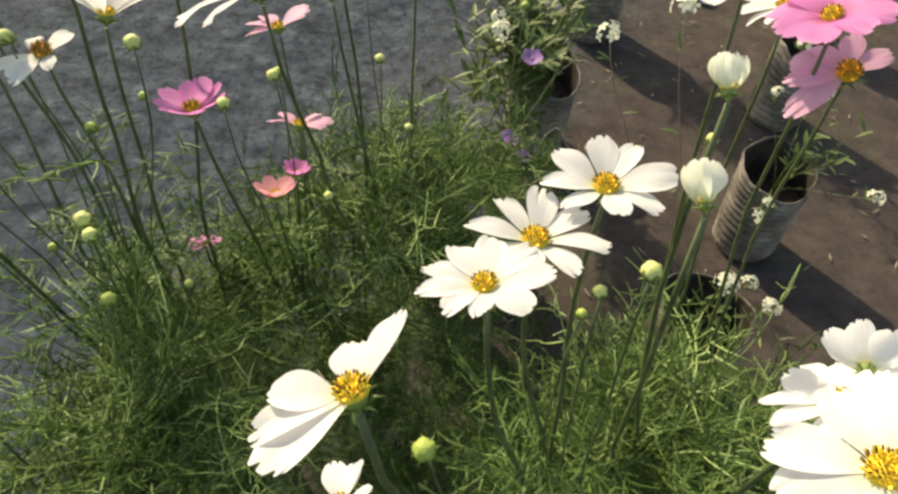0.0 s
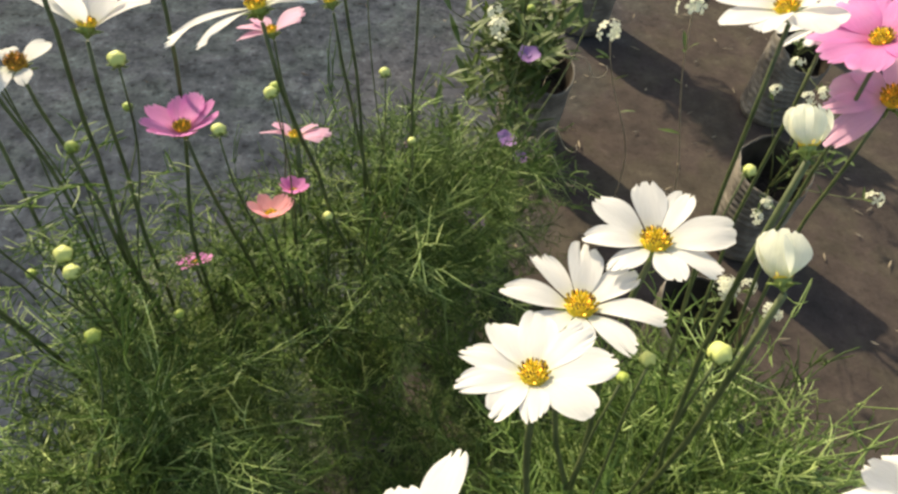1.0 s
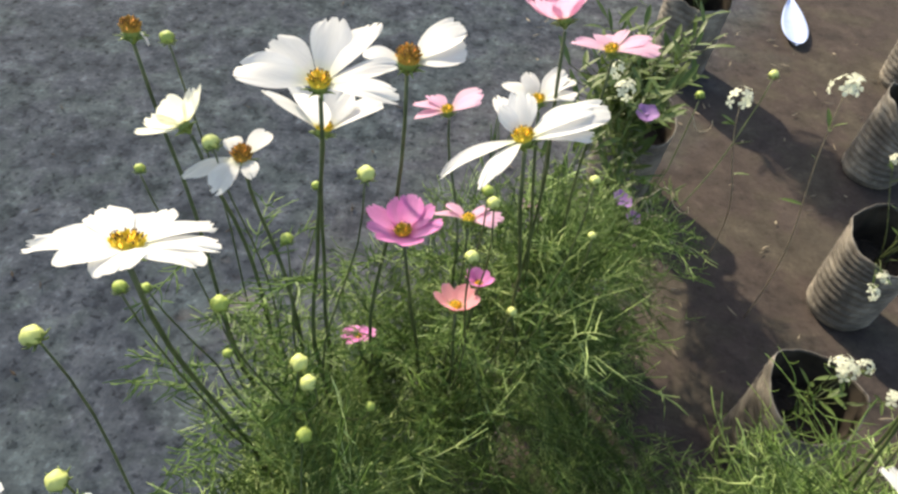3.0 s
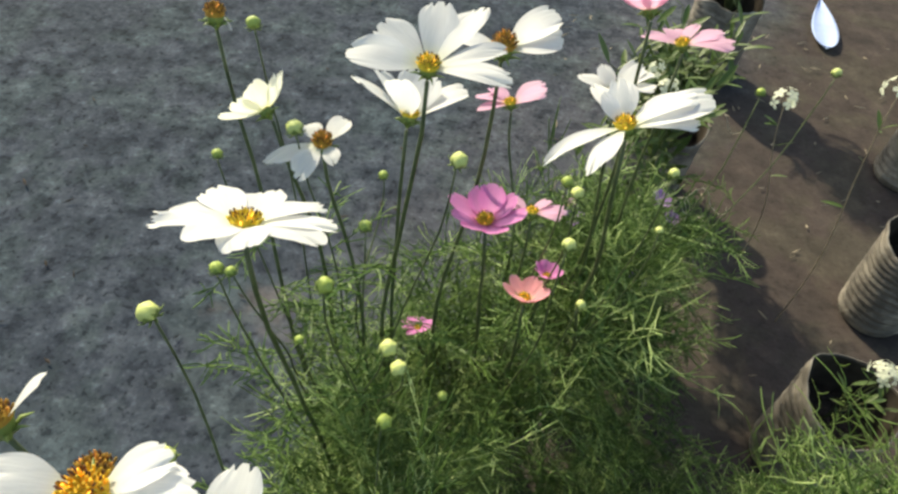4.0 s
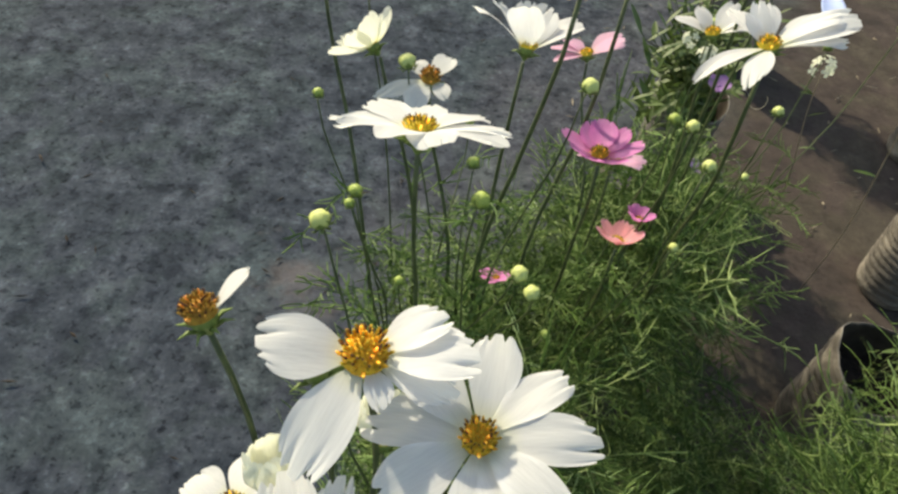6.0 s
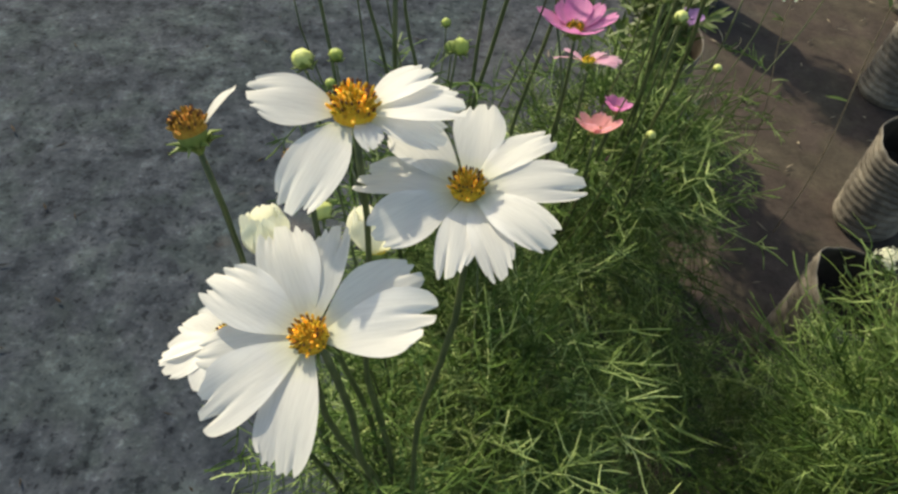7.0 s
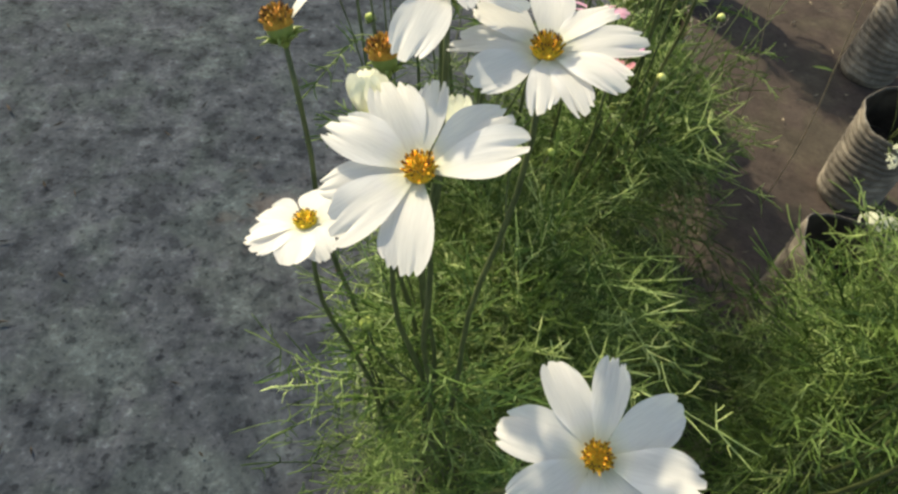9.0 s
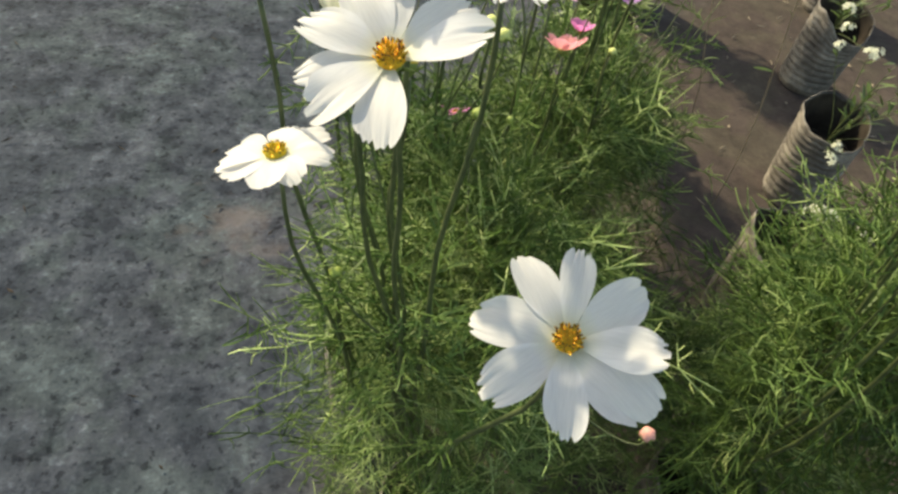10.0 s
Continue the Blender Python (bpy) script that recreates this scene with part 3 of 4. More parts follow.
def leaf_template(seed, thick=0.0076):
    """A finely divided cosmos leaf along y, about 1 long: an arching midrib and spreading, curling side threads that fork."""
    rng = random.Random(seed)
    verts, faces = [], []
    arch, sway = rng.uniform(-0.9, 0.4), rng.uniform(-0.8, 0.8)
    point = lambda f: Vector((sway * f * f, f, arch * f * f))
    run = lambda f: Vector((2 * sway * f, 1, 2 * arch * f)).normalized()
    near = lambda q, span: min(range(*span), key=lambda j: (verts[j] - q).length)
    rib, last = [], None
    for i in range(5):
        a, b = point(i / 5), point((i + 1) / 5)
        first, last = needle(verts, faces, a, (b - a).normalized(), (b - a).length * 1.12, thick * (1.15 - 0.06 * i), Vector((0, 0, 0)), last, 2)
        rib.append((first, last + 1))
    pairs = rng.choice((4, 5, 5, 6))
    for i in range(pairs):
        f = 0.20 + 0.72 * i / (pairs - 1) + rng.uniform(-0.03, 0.03)
        for side in (-1, 1):
            if rng.random() < 0.12:
                continue
            ln = rng.uniform(0.22, 0.40) * (1.15 - 0.9 * abs(f - 0.40)) * (1.3 if rng.random() < 0.15 else 1)
            t = run(f)
            across = Vector((side, 0, 0))
            d = (across * rng.uniform(0.85, 1.0) + t * rng.uniform(0.25, 0.75) + Vector((0, 0, rng.uniform(-0.2, 0.4)))).normalized()
            p = point(f)
            bend = t * rng.uniform(-0.3, 1.7) - across * rng.uniform(0.0, 1.7) + Vector((0, 0, rng.uniform(-1.2, 1.5)))
            span = needle(verts, faces, p, d, ln, thick, bend, near(p, rib[min(4, int(f * 5))]), 5)
            for g in (0.28, 0.48, 0.68):
                if rng.random() < 0.55:
                    q = p + d * (ln * g) + bend * (ln * 0.75 * g * g)
                    fork = rng.choice((-1, 1))
                    d2 = (d * 0.6 + t * fork * 0.8 + Vector((0, 0, rng.uniform(-0.25, 0.35)))).normalized()
                    needle(verts, faces, q, d2, ln * rng.uniform(0.30, 0.58), thick * 0.9, d * rng.uniform(0.3, 2.0) + Vector((rng.uniform(-1.0, 1.0), 0, rng.uniform(-1.0, 1.0))), near(q, (span[0], span[1] + 1)), 3)
    needle(verts, faces, point(1.0), run(1.0), 0.22, thick, Vector((rng.uniform(-0.5, 0.5), 0, rng.uniform(-0.4, 0.2))), last, 3)
    return np.array([tuple(v) for v in verts]), np.array(faces)


LEAVES = [leaf_template(s) for s in range(16)]
STEM_LEAVES = []
for s in range(5):
    lv, lf = leaf_template(40 + s, 0.015)
    STEM_LEAVES.append(mesh_of("leaf", lv, lf.tolist(), False))
    STEM_LEAVES[-1].materials.append(LEAF_PALE)


def foliage(clump, blobs, leaves, seed, sprigs=0, leaf=None, grow=1.0):
    """Leaves on many branches. blobs: (centre x, y, z, radius across, half height, share)."""
    rng = np.random.default_rng(seed)
    base = np.array(clump["foot"])
    vs, fs, off = [], [], 0
    total = sum(b[5] for b in blobs)
    for cx, cy, cz, ra, hz, share in blobs:
        for _ in range(int(leaves * share / total)):
            shell = rng.random() < 0.42
            r = ra * (rng.uniform(0.7, 1.05) if shell else 0.92 * rng.random() ** 0.5)
            t = rng.random() * 6.283
            h = rng.uniform(-1, 1)
            if shell and rng.random() < 0.5:
                h, r = rng.uniform(0.75, 1.05), ra * rng.random() ** 0.5
            sq = math.sqrt(max(0.15, 1 - max(0, h) ** 2)) if not shell else 1 - 0.3 * max(0, h)
            p = np.array([cx + r * sq * math.cos(t), cy + r * sq * math.sin(t), cz + hz * h])
            out = np.array([math.cos(t), math.sin(t), 0]) * (r / ra) + rng.normal(0, 0.75 if shell else 0.9, 3)
            d = out + np.array([0, 0, 0.10 + 0.30 * h])
            d /= np.linalg.norm(d)
            up = np.array([0, 0, 1.0]) + rng.normal(0, 0.9, 3)
            x = np.cross(d, up)
            x /= np.linalg.norm(x)
            z = np.cross(x, d)
            s = rng.uniform(0.066, 0.126) if shell else rng.uniform(0.044, 0.076)
            s *= grow
            lv, lf = LEAVES[rng.integers(len(LEAVES))]
            vs.append((lv * s) @ np.stack([x, d, z]) + p - base - d * s * 0.4)
            fs.append(lf + off)
            off += len(lv)
    v, f = np.concatenate(vs), np.concatenate(fs)
    me = bpy.data.meshes.new("foliage")
    me.vertices.add(len(v))
    me.vertices.foreach_set("co", v.astype(np.float32).ravel())
    me.loops.add(f.size)
    me.loops.foreach_set("vertex_index", f.astype(np.int32).ravel())
    me.polygons.add(len(f))
    me.polygons.foreach_set("loop_start", np.arange(0, f.size, 3, dtype=np.int32))
    me.update()
    me.validate()
    ob = part("foliage", me, leaf or LEAF, clump["thing"], "fine thread-like green foliage")
    tagged(ob, kind="stuff")
    # leafy branches inside
    prng = random.Random(seed)
    for _ in range(sprigs):
        cx, cy, cz, ra, hz, share = prng.choice(blobs)
        t, r = prng.uniform(0, 6.28), ra * prng.uniform(0.1, 0.8)
        end = Vector((cx + r * math.cos(t), cy + r * math.sin(t), cz + hz * prng.uniform(0.1, 0.8)))
        ft = Vector(clump["foot"])
        path = [q - ft for q in bezier(ft, ft + Vector((0, 0, 0.15)), end - Vector((0, 0, 0.15)), end, 8)]
        vv, ff = tube(path, [0.0022 - 0.0016 * i / 8 for i in range(9)], 5)
        part("branch", mesh_of("branch", vv, ff), STEM, clump["thing"])


def clump(label, foot, crown):
    thing = new("cosmos_plant")
    thing.location = foot
    tagged(thing, label, "cosmos plant", "cosmos plants in bags")
    return {"thing": thing, "foot": foot, "crown": crown}


def cosmos_bag(foot, seed):
    nursery_bag(foot[0], foot[1], seed, foot[2] / 0.62, 0.082, label="ribbed nursery bag hidden under cosmos foliage")


white_clump = clump("tall cosmos plant with white flowers and buds", (0.10, 0.33, 0.18), (0.142, 0.226, 0.78))
pink_clump = clump("cosmos plant with magenta and pink flowers", (0.28, 0.48, 0.18), (0.26, 0.32, 0.70))
far_clump = clump("cosmos plant with white and pale pink flowers", (0.43, 0.70, 0.18), (0.35, 0.45, 0.68))
front_clump = clump("cosmos plant crowded with large white flowers", (0.205, 0.06, 0.18), (0.14, 0.0, 0.78))
side_clump = clump("cosmos plant with a line of white flowers", (0.60, 0.10, 0.18), (0.54, 0.05, 0.76))
rose_clump = clump("cosmos plant with bright pink flowers and pale buds", (0.72, 0.26, 0.18), (0.67, 0.16, 0.58))
for k, c in enumerate((white_clump, pink_clump, far_clump, front_clump, side_clump, rose_clump)):
    cosmos_bag(c["foot"], 30 + k)

foliage(white_clump, ((0.155, 0.26, 0.52, 0.115, 0.19, 1.0), (0.165, 0.18, 0.69, 0.07, 0.09, 0.28)), 580, 1, 10, LEAF_PALE, 0.82)
foliage(pink_clump, ((0.30, 0.38, 0.53, 0.175, 0.20, 1.0), (0.35, 0.43, 0.65, 0.10, 0.10, 0.3), (0.37, 0.36, 0.32, 0.15, 0.13, 0.36), (0.50, 0.38, 0.18, 0.14, 0.11, 0.22)), 880, 2, 8)
foliage(far_clump, ((0.41, 0.64, 0.38, 0.115, 0.18, 1.0), (0.42, 0.57, 0.54, 0.075, 0.12, 0.3), (0.55, 0.80, 0.34, 0.085, 0.11, 0.45), (0.53, 0.68, 0.17, 0.12, 0.10, 0.30)), 530, 3, 8)
foliage(front_clump, ((0.175, 0.04, 0.56, 0.115, 0.26, 1.0), (0.20, 0.09, 0.68, 0.09, 0.15, 0.4), (0.37, 0.16, 0.26, 0.14, 0.13, 0.28)), 980, 4, 8, LEAF_PALE, 0.82)
foliage(side_clump, ((0.56, 0.08, 0.58, 0.10, 0.17, 1.0), (0.55, 0.26, 0.24, 0.15, 0.14, 0.7)), 500, 5, 1, None, 1.12)
foliage(rose_clump, ((0.71, 0.20, 0.40, 0.15, 0.20, 1.0), (0.67, 0.04, 0.50, 0.15, 0.20, 0.8), (0.61, 0.08, 0.68, 0.11, 0.12, 0.9), (0.74, 0.33, 0.28, 0.12, 0.12, 0.45)), 820, 6, 0, None, 1.12)

bloom(white_clump, (0.184, 0.226, 1.102), (0.03, -0.03, 1.0), 0.0890, 'white', petals=((-94, 18, 1.01, 0.85), (-52, 16, 0.88, 0.95), (-1, 19, 1.04, 0.78), (36, 20, 1.18, 0.70), (78, 18, 1.01, 0.62), (106, 16, 1.14, 0.55)))
bloom(white_clump, (0.219, 0.288, 1.079), (0.05, 0.07, 1.00), 0.0799, 'white', petals=((58, 34, 1.1), (82, 25, 0.95), (-100, 15, 0.7)), disc='brown')
bloom(white_clump, (0.165, 0.285, 1.022), (0.10, 0.42, 0.90), 0.094, 'white', petals=((-98, 28, 1.05, 1.0), (-150, 58, 0.90, 1.25), (-62, 44, 0.9, 1.05), (-14, 56, 0.86, 1.1), (30, 56, 0.86, 1.1), (66, 40, 1.05, 0.8)))
bloom(white_clump, (0.103, 0.291, 0.983), (0.03, 0.0, 1.0), 0.0694, 'white', petals=((-129, 2, 1.37, 0.7), (-162, 2, 1.19, 0.75), (141, 9, 0.72, 1.0), (25, 8, 0.95, 1.1), (-40, 14, 0.61, 1.1)), disc='brown')
bloom(white_clump, (0.060, 0.301, 0.997), (-0.65, 0.35, 0.68), 0.0691, 'cream', lift=15, spin=8, form='bowl', count=8)
bloom(white_clump, (0.117, 0.135, 1.070), (-0.01, 0.51, 0.86), 0.0904, 'white', petals=((-122, 8, 1.0, 0.78), (-87, 12, 1.0, 0.84), (-45, 13, 0.98, 0.84), (-2, 14, 0.98, 0.84), (42, 13, 0.98, 0.84), (80, 11, 1.02, 0.84), (114, 8, 1.0, 0.84), (156, 8, 0.86, 0.9), (-164, 8, 0.86, 0.9)), disc='wide')
bloom(white_clump, (0.017, 0.345, 1.038), (0.01, 0.22, 0.97), 0.0648, 'white', petals=((70, -50, 0.45),), disc='brown')
bud(white_clump, (0.088, 0.281, 1.002), 0.0071, 'pale')
bud(white_clump, (0.051, 0.329, 1.046), 0.0059, 'green')
bud(white_clump, (0.141, 0.251, 0.948), 0.0056, 'green')
bud(white_clump, (0.203, 0.237, 1.033), 0.0063, 'pale')
bud(white_clump, (0.178, 0.150, 0.959), 0.0065, 'pale')
bud(white_clump, (0.186, 0.139, 0.957), 0.006, 'pale')
bud(white_clump, (0.149, 0.138, 1.028), 0.0056, 'green')
bud(white_clump, (0.021, 0.293, 0.956), 0.0049, 'green')
bud(white_clump, (0.067, 0.192, 0.953), 0.0043, 'green')
bud(white_clump, (0.132, 0.353, 0.900), 0.0049, 'green')
bud(white_clump, (0.080, 0.159, 1.000), 0.0049, 'green')
bud(white_clump, (0.098, 0.204, 0.862), 0.0045, 'green')
bud(white_clump, (0.211, 0.180, 0.855), 0.0045, 'green')
bloom(pink_clump, (0.223, 0.249, 0.973), (-0.12, 0.17, 0.98), 0.0650, 'magenta', spin=12, lift=10, form='bowl')
bloom(pink_clump, (0.231, 0.468, 0.906), (-0.21, 0.20, 0.96), 0.0799, 'pink', petals=((-85, 15, 1), (-120, 5, 0.9), (-50, 20, 0.8), (50, 28, 1.05), (80, 28, 1.05)))
bloom(pink_clump, (0.264, 0.373, 0.861), (-0.03, 0.43, 0.90), 0.0648, 'pink', petals=((-90, 10, 1.1), (-60, 25, 0.9), (40, 25, 0.9), (75, 15, 1.1), (100, 10, 0.9)))
bloom(pink_clump, (0.355, 0.740, 0.511), (0.21, 0.52, 0.83), 0.054, 'pink', petals=((-30, 50, 1), (40, 55, 1), (90, 40, 1), (-100, 40, 0.8)))
bloom(pink_clump, (0.263, 0.269, 0.869), (-0.01, 0.37, 0.93), 0.0497, 'salmon', spin=5, lift=14, form='bowl', count=7)
bloom(pink_clump, (0.279, 0.287, 0.878), (0.04, 0.27, 0.96), 0.0324, 'magenta', spin=25, lift=20, form='bowl')
bloom(pink_clump, (0.332, 0.449, 0.665), (-0.02, 0.47, 0.88), 0.0302, 'magenta', lift=30, form='bowl', spin=0)
bloom(pink_clump, (0.176, 0.289, 0.773), (-0.10, 0.41, 0.91), 0.0367, 'magenta', spin=10, lift=20)
bud(pink_clump, (0.276, 0.294, 0.976), 0.0052, 'green')
bud(pink_clump, (0.270, 0.192, 1.024), 0.0049, 'pale')
bud(pink_clump, (0.280, 0.266, 0.993), 0.0054, 'pale')
bud(pink_clump, (0.308, 0.270, 0.870), 0.0049, 'pale')
bud(pink_clump, (0.371, 0.350, 0.884), 0.0045, 'pale')
bud(pink_clump, (0.351, 0.315, 0.979), 0.0049, 'pale')
bloom(far_clump, (0.289, 0.238, 1.073), (-0.21, 0.15, 0.97), 0.0883, 'white', petals=((-36, 24, 0.95, 0.45), (-14, 48, 0.72, 1.25), (-60, 52, 0.55, 1.2), (73, 21, 1.19, 0.8), (60, 26, 1.0, 0.85), (88, 14, 0.95, 0.6), (-136, 8, 1.37, 0.40), (-170, 4, 1.25, 0.52)))
bloom(far_clump, (0.305, 0.376, 0.997), (-0.23, 0.18, 0.96), 0.0691, 'white', petals=((-75, 30, 1), (-40, 40, 0.9), (30, 40, 1), (65, 30, 1), (95, 20, 1)), disc='hid')
bloom(far_clump, (0.367, 0.470, 0.989), (-0.28, 0.14, 0.95), 0.0825, 'pink', petals=((-79, 15, 0.98, 0.9), (-28, 20, 0.74), (20, 26, 0.66), (70, 16, 0.9, 0.9), (108, 8, 1.18, 0.9)))
bloom(far_clump, (0.311, 0.371, 1.070), (-0.27, 0.24, 0.93), 0.0713, 'pink', lift=25, spin=20, form='bowl')
bud(far_clump, (0.326, 0.444, 0.968), 0.0054, 'green')
bud(far_clump, (0.557, 0.577, 0.917), 0.0059, 'pale')
bud(far_clump, (0.487, 0.560, 0.894), 0.0054, 'green')
bloom(front_clump, (0.121, 0.003, 1.097), (0.0, -0.09, 1.0), 0.069, 'white', petals=((-97, 12, 0.98, 1.2), (58, 18, 0.82, 1.05), (84, 12, 1.05, 1.1), (104, 6, 0.9, 0.8), (150, 10, 0.5, 1.0), (-161, 2, 1.22, 0.86)), disc='big')
bloom(front_clump, (0.157, -0.010, 1.082), (-0.11, -0.10, 0.99), 0.0746, 'white', petals=((-50, 8, 0.99, 0.84), (2, 8, 0.99, 0.8), (43, 8, 0.98, 0.76), (81, 9, 1.04, 0.8), (126, 13, 0.98, 0.8), (155, 6, 1.02, 0.66), (181, 12, 0.99, 0.66), (-131, 10, 1.0, 0.82), (-89, 10, 1.0, 0.78)), disc='orange')
bloom(front_clump, (0.117, -0.056, 1.064), (-0.15, -0.30, 0.94), 0.0788, 'white', petals=((-68, 12, 1.0, 0.92), (-27, 11, 0.99, 0.95), (1, 8, 0.94, 0.66), (50, 12, 1.0, 0.84), (80, 10, 1.02, 0.86), (182, 8, 1.06, 0.9), (-133, 12, 1.02, 0.84), (-107, 8, 0.95, 0.74)), disc='orange')
bloom(front_clump, (0.098, -0.025, 1.059), (-0.22, 0.45, 0.86), 0.0394, 'cream', lift=40, spin=0, form='cup', count=7)
bloom(front_clump, (0.124, 0.014, 1.015), (-0.06, 0.50, 0.86), 0.051, 'cream', lift=35, spin=15, form='cup', count=6)
bloom(front_clump, (0.049, 0.038, 1.048), (-0.26, 0.24, 0.93), 0.0696, 'white', petals=((44, 30, 0.78, 1.2),), disc='brown')
bloom(front_clump, (0.062, -0.007, 0.971), (-0.18, 0.17, 0.97), 0.0635, 'white', petals=((-69, 2, 0.97), (-5, 6, 0.99), (46, 8, 0.98), (90, 7, 1.01), (140, 7, 1.0), (175, 5, 1.01), (-142, 4, 1.04), (-116, 8, 1.0)))
bloom(front_clump, (0.189, -0.119, 0.991), (-0.20, -0.30, 0.93), 0.0836, 'white', petals=((-76, 10, 0.98, 0.84), (-31, 10, 1.0, 0.66), (10, 9, 0.98, 0.68), (54, 8, 0.95, 0.80), (101, 10, 0.99, 0.80), (134, 8, 1.07, 0.9), (185, 10, 1.0, 0.80), (-127, 9, 1.03, 0.88)), disc='orange')
bloom(front_clump, (0.096, 0.024, 1.048), (-0.19, 0.27, 0.94), 0.058, 'white', petals=(), disc='brown')
bud(front_clump, (0.178, 0.135, 0.894), 0.0062, 'green')
bud(front_clump, (0.078, 0.101, 1.039), 0.0062, 'pale')
bud(front_clump, (0.091, 0.057, 0.986), 0.0062, 'pale')
bud(front_clump, (0.284, -0.078, 0.828), 0.006, 'pink')
bud(front_clump, (0.088, -0.000, 0.870), 0.0054, 'green')
bloom(side_clump, (0.476, 0.081, 1.078), (-0.10, 0.12, 0.98), 0.0645, 'white', petals=((-97, 18, 0.97, 0.76), (-50, 19, 1.01, 0.80), (-5, 20, 1.0, 0.80), (38, 18, 1.0, 0.80), (84, 18, 1.04, 0.88), (124, 12, 0.92, 0.80), (170, 12, 0.85, 0.80), (-140, 14, 0.9, 0.76)))
bloom(side_clump, (0.444, 0.051, 1.074), (-0.09, 0.20, 0.97), 0.0641, 'white', petals=((-84, 18, 1.01, 0.76), (-36, 16, 0.98, 0.76), (6, 20, 1.0, 0.76), (50, 14, 0.97, 0.80), (98, 14, 1.04, 0.88), (140, 10, 0.92, 0.80), (-176, 14, 0.85, 0.76), (-130, 12, 0.98, 0.76)))
bloom(side_clump, (0.421, 0.011, 1.094), (-0.18, 0.28, 0.94), 0.0535, 'white', petals=((-112, 15, 1.0, 0.80), (-76, 15, 1.0, 0.80), (-38, 17, 1.0, 0.80), (-2, 20, 1.01, 0.80), (42, 18, 1.0, 0.80), (80, 15, 1.05, 0.88), (128, 10, 0.92, 0.84), (172, 12, 0.8, 0.84), (-150, 12, 0.88, 0.80)))
bloom(side_clump, (0.385, -0.053, 1.132), (-0.22, 0.35, 0.91), 0.0570, 'white', petals=((-118, 24, 0.74, 1.35), (-26, 24, 0.62, 1.3), (20, 26, 0.97, 0.62), (-168, 12, 1.25, 0.66), (-147, 16, 1.04, 0.72)))
bloom(side_clump, (0.529, -0.056, 1.108), (-0.47, 0.18, 0.86), 0.066, 'white', spin=8, lift=12)
bloom(side_clump, (0.545, -0.019, 1.078), (-0.41, 0.56, 0.72), 0.056, 'white', spin=30, lift=15)
bloom(side_clump, (0.546, -0.015, 1.095), (0.43, 0.90, 0.07), 0.036, 'white', spin=5, lift=20, form='bowl')
bud(side_clump, (0.483, 0.024, 1.091), 0.0048, 'pale')
bud(side_clump, (0.403, -0.035, 1.059), 0.0052, 'green')
bud(side_clump, (0.476, 0.046, 1.048), 0.004, 'pale')
bud(side_clump, (0.473, 0.050, 1.025), 0.0035, 'green')
bloom(side_clump, (0.377, -0.056, 1.063), (-0.15, 0.62, 0.77), 0.036, 'white', petals=((-40, 42, 1.0, 0.8), (-8, 50, 0.9, 0.8), (24, 50, 1.0, 0.8), (70, 40, 0.8, 0.8)))
bloom(rose_clump, (0.627, 0.232, 1.082), (-0.48, 0.04, 0.88), 0.079, 'magenta', spin=15, lift=15)
bloom(rose_clump, (0.655, 0.231, 1.045), (-0.30, -0.30, 0.91), 0.0764, 'pink', petals=((-77, 15, 1.0), (-46, 15, 0.78), (10, 25, 0.7), (62, 14, 0.75), (-128, 7, 1.40, 0.62), (-100, 15, 1.15, 0.62)), disc='big')
bloom(rose_clump, (0.509, 0.078, 1.134), (-0.04, 0.71, 0.70), 0.0348, 'cream', lift=50, spin=0, form='cup', count=6)
bloom(rose_clump, (0.499, 0.040, 1.112), (-0.09, 0.80, 0.59), 0.0395, 'cream', lift=48, spin=20, form='cup', count=6)
bloom(rose_clump, (0.559, 0.216, 1.105), (-0.47, 0.04, 0.88), 0.079, 'white', spin=14, lift=24)
bloom(rose_clump, (0.616, 0.269, 1.067), (-0.55, 0.18, 0.82), 0.0564, 'white', spin=0, lift=15)
bud(rose_clump, (0.567, 0.187, 1.022), 0.0046, 'pale')


# ---- small plants in the bags ----


def broad_leaf_mesh(seed):
    rng = random.Random(seed)
    verts, faces = [], []
    rows, wide, arch = 6, rng.uniform(0.08, 0.13), rng.uniform(-0.45, 0.05)
    for j in range(rows + 1):
        v = j / rows
        w = wide * math.sin(math.pi * (0.06 + 0.92 * v)) ** 0.8
        for u in (-1, 0, 1):
            verts.append((u * w, v, arch * v * v + 0.25 * w * abs(u)))
    for j in range(rows):
        for i in range(2):
            q = j * 3 + i
            faces.append((q, q + 1, q + 4, q + 3))
    me = mesh_of("leaf", verts, faces)
    me.materials.append(BROADLEAF)
    return me


BROAD = [broad_leaf_mesh(s) for s in range(5)]


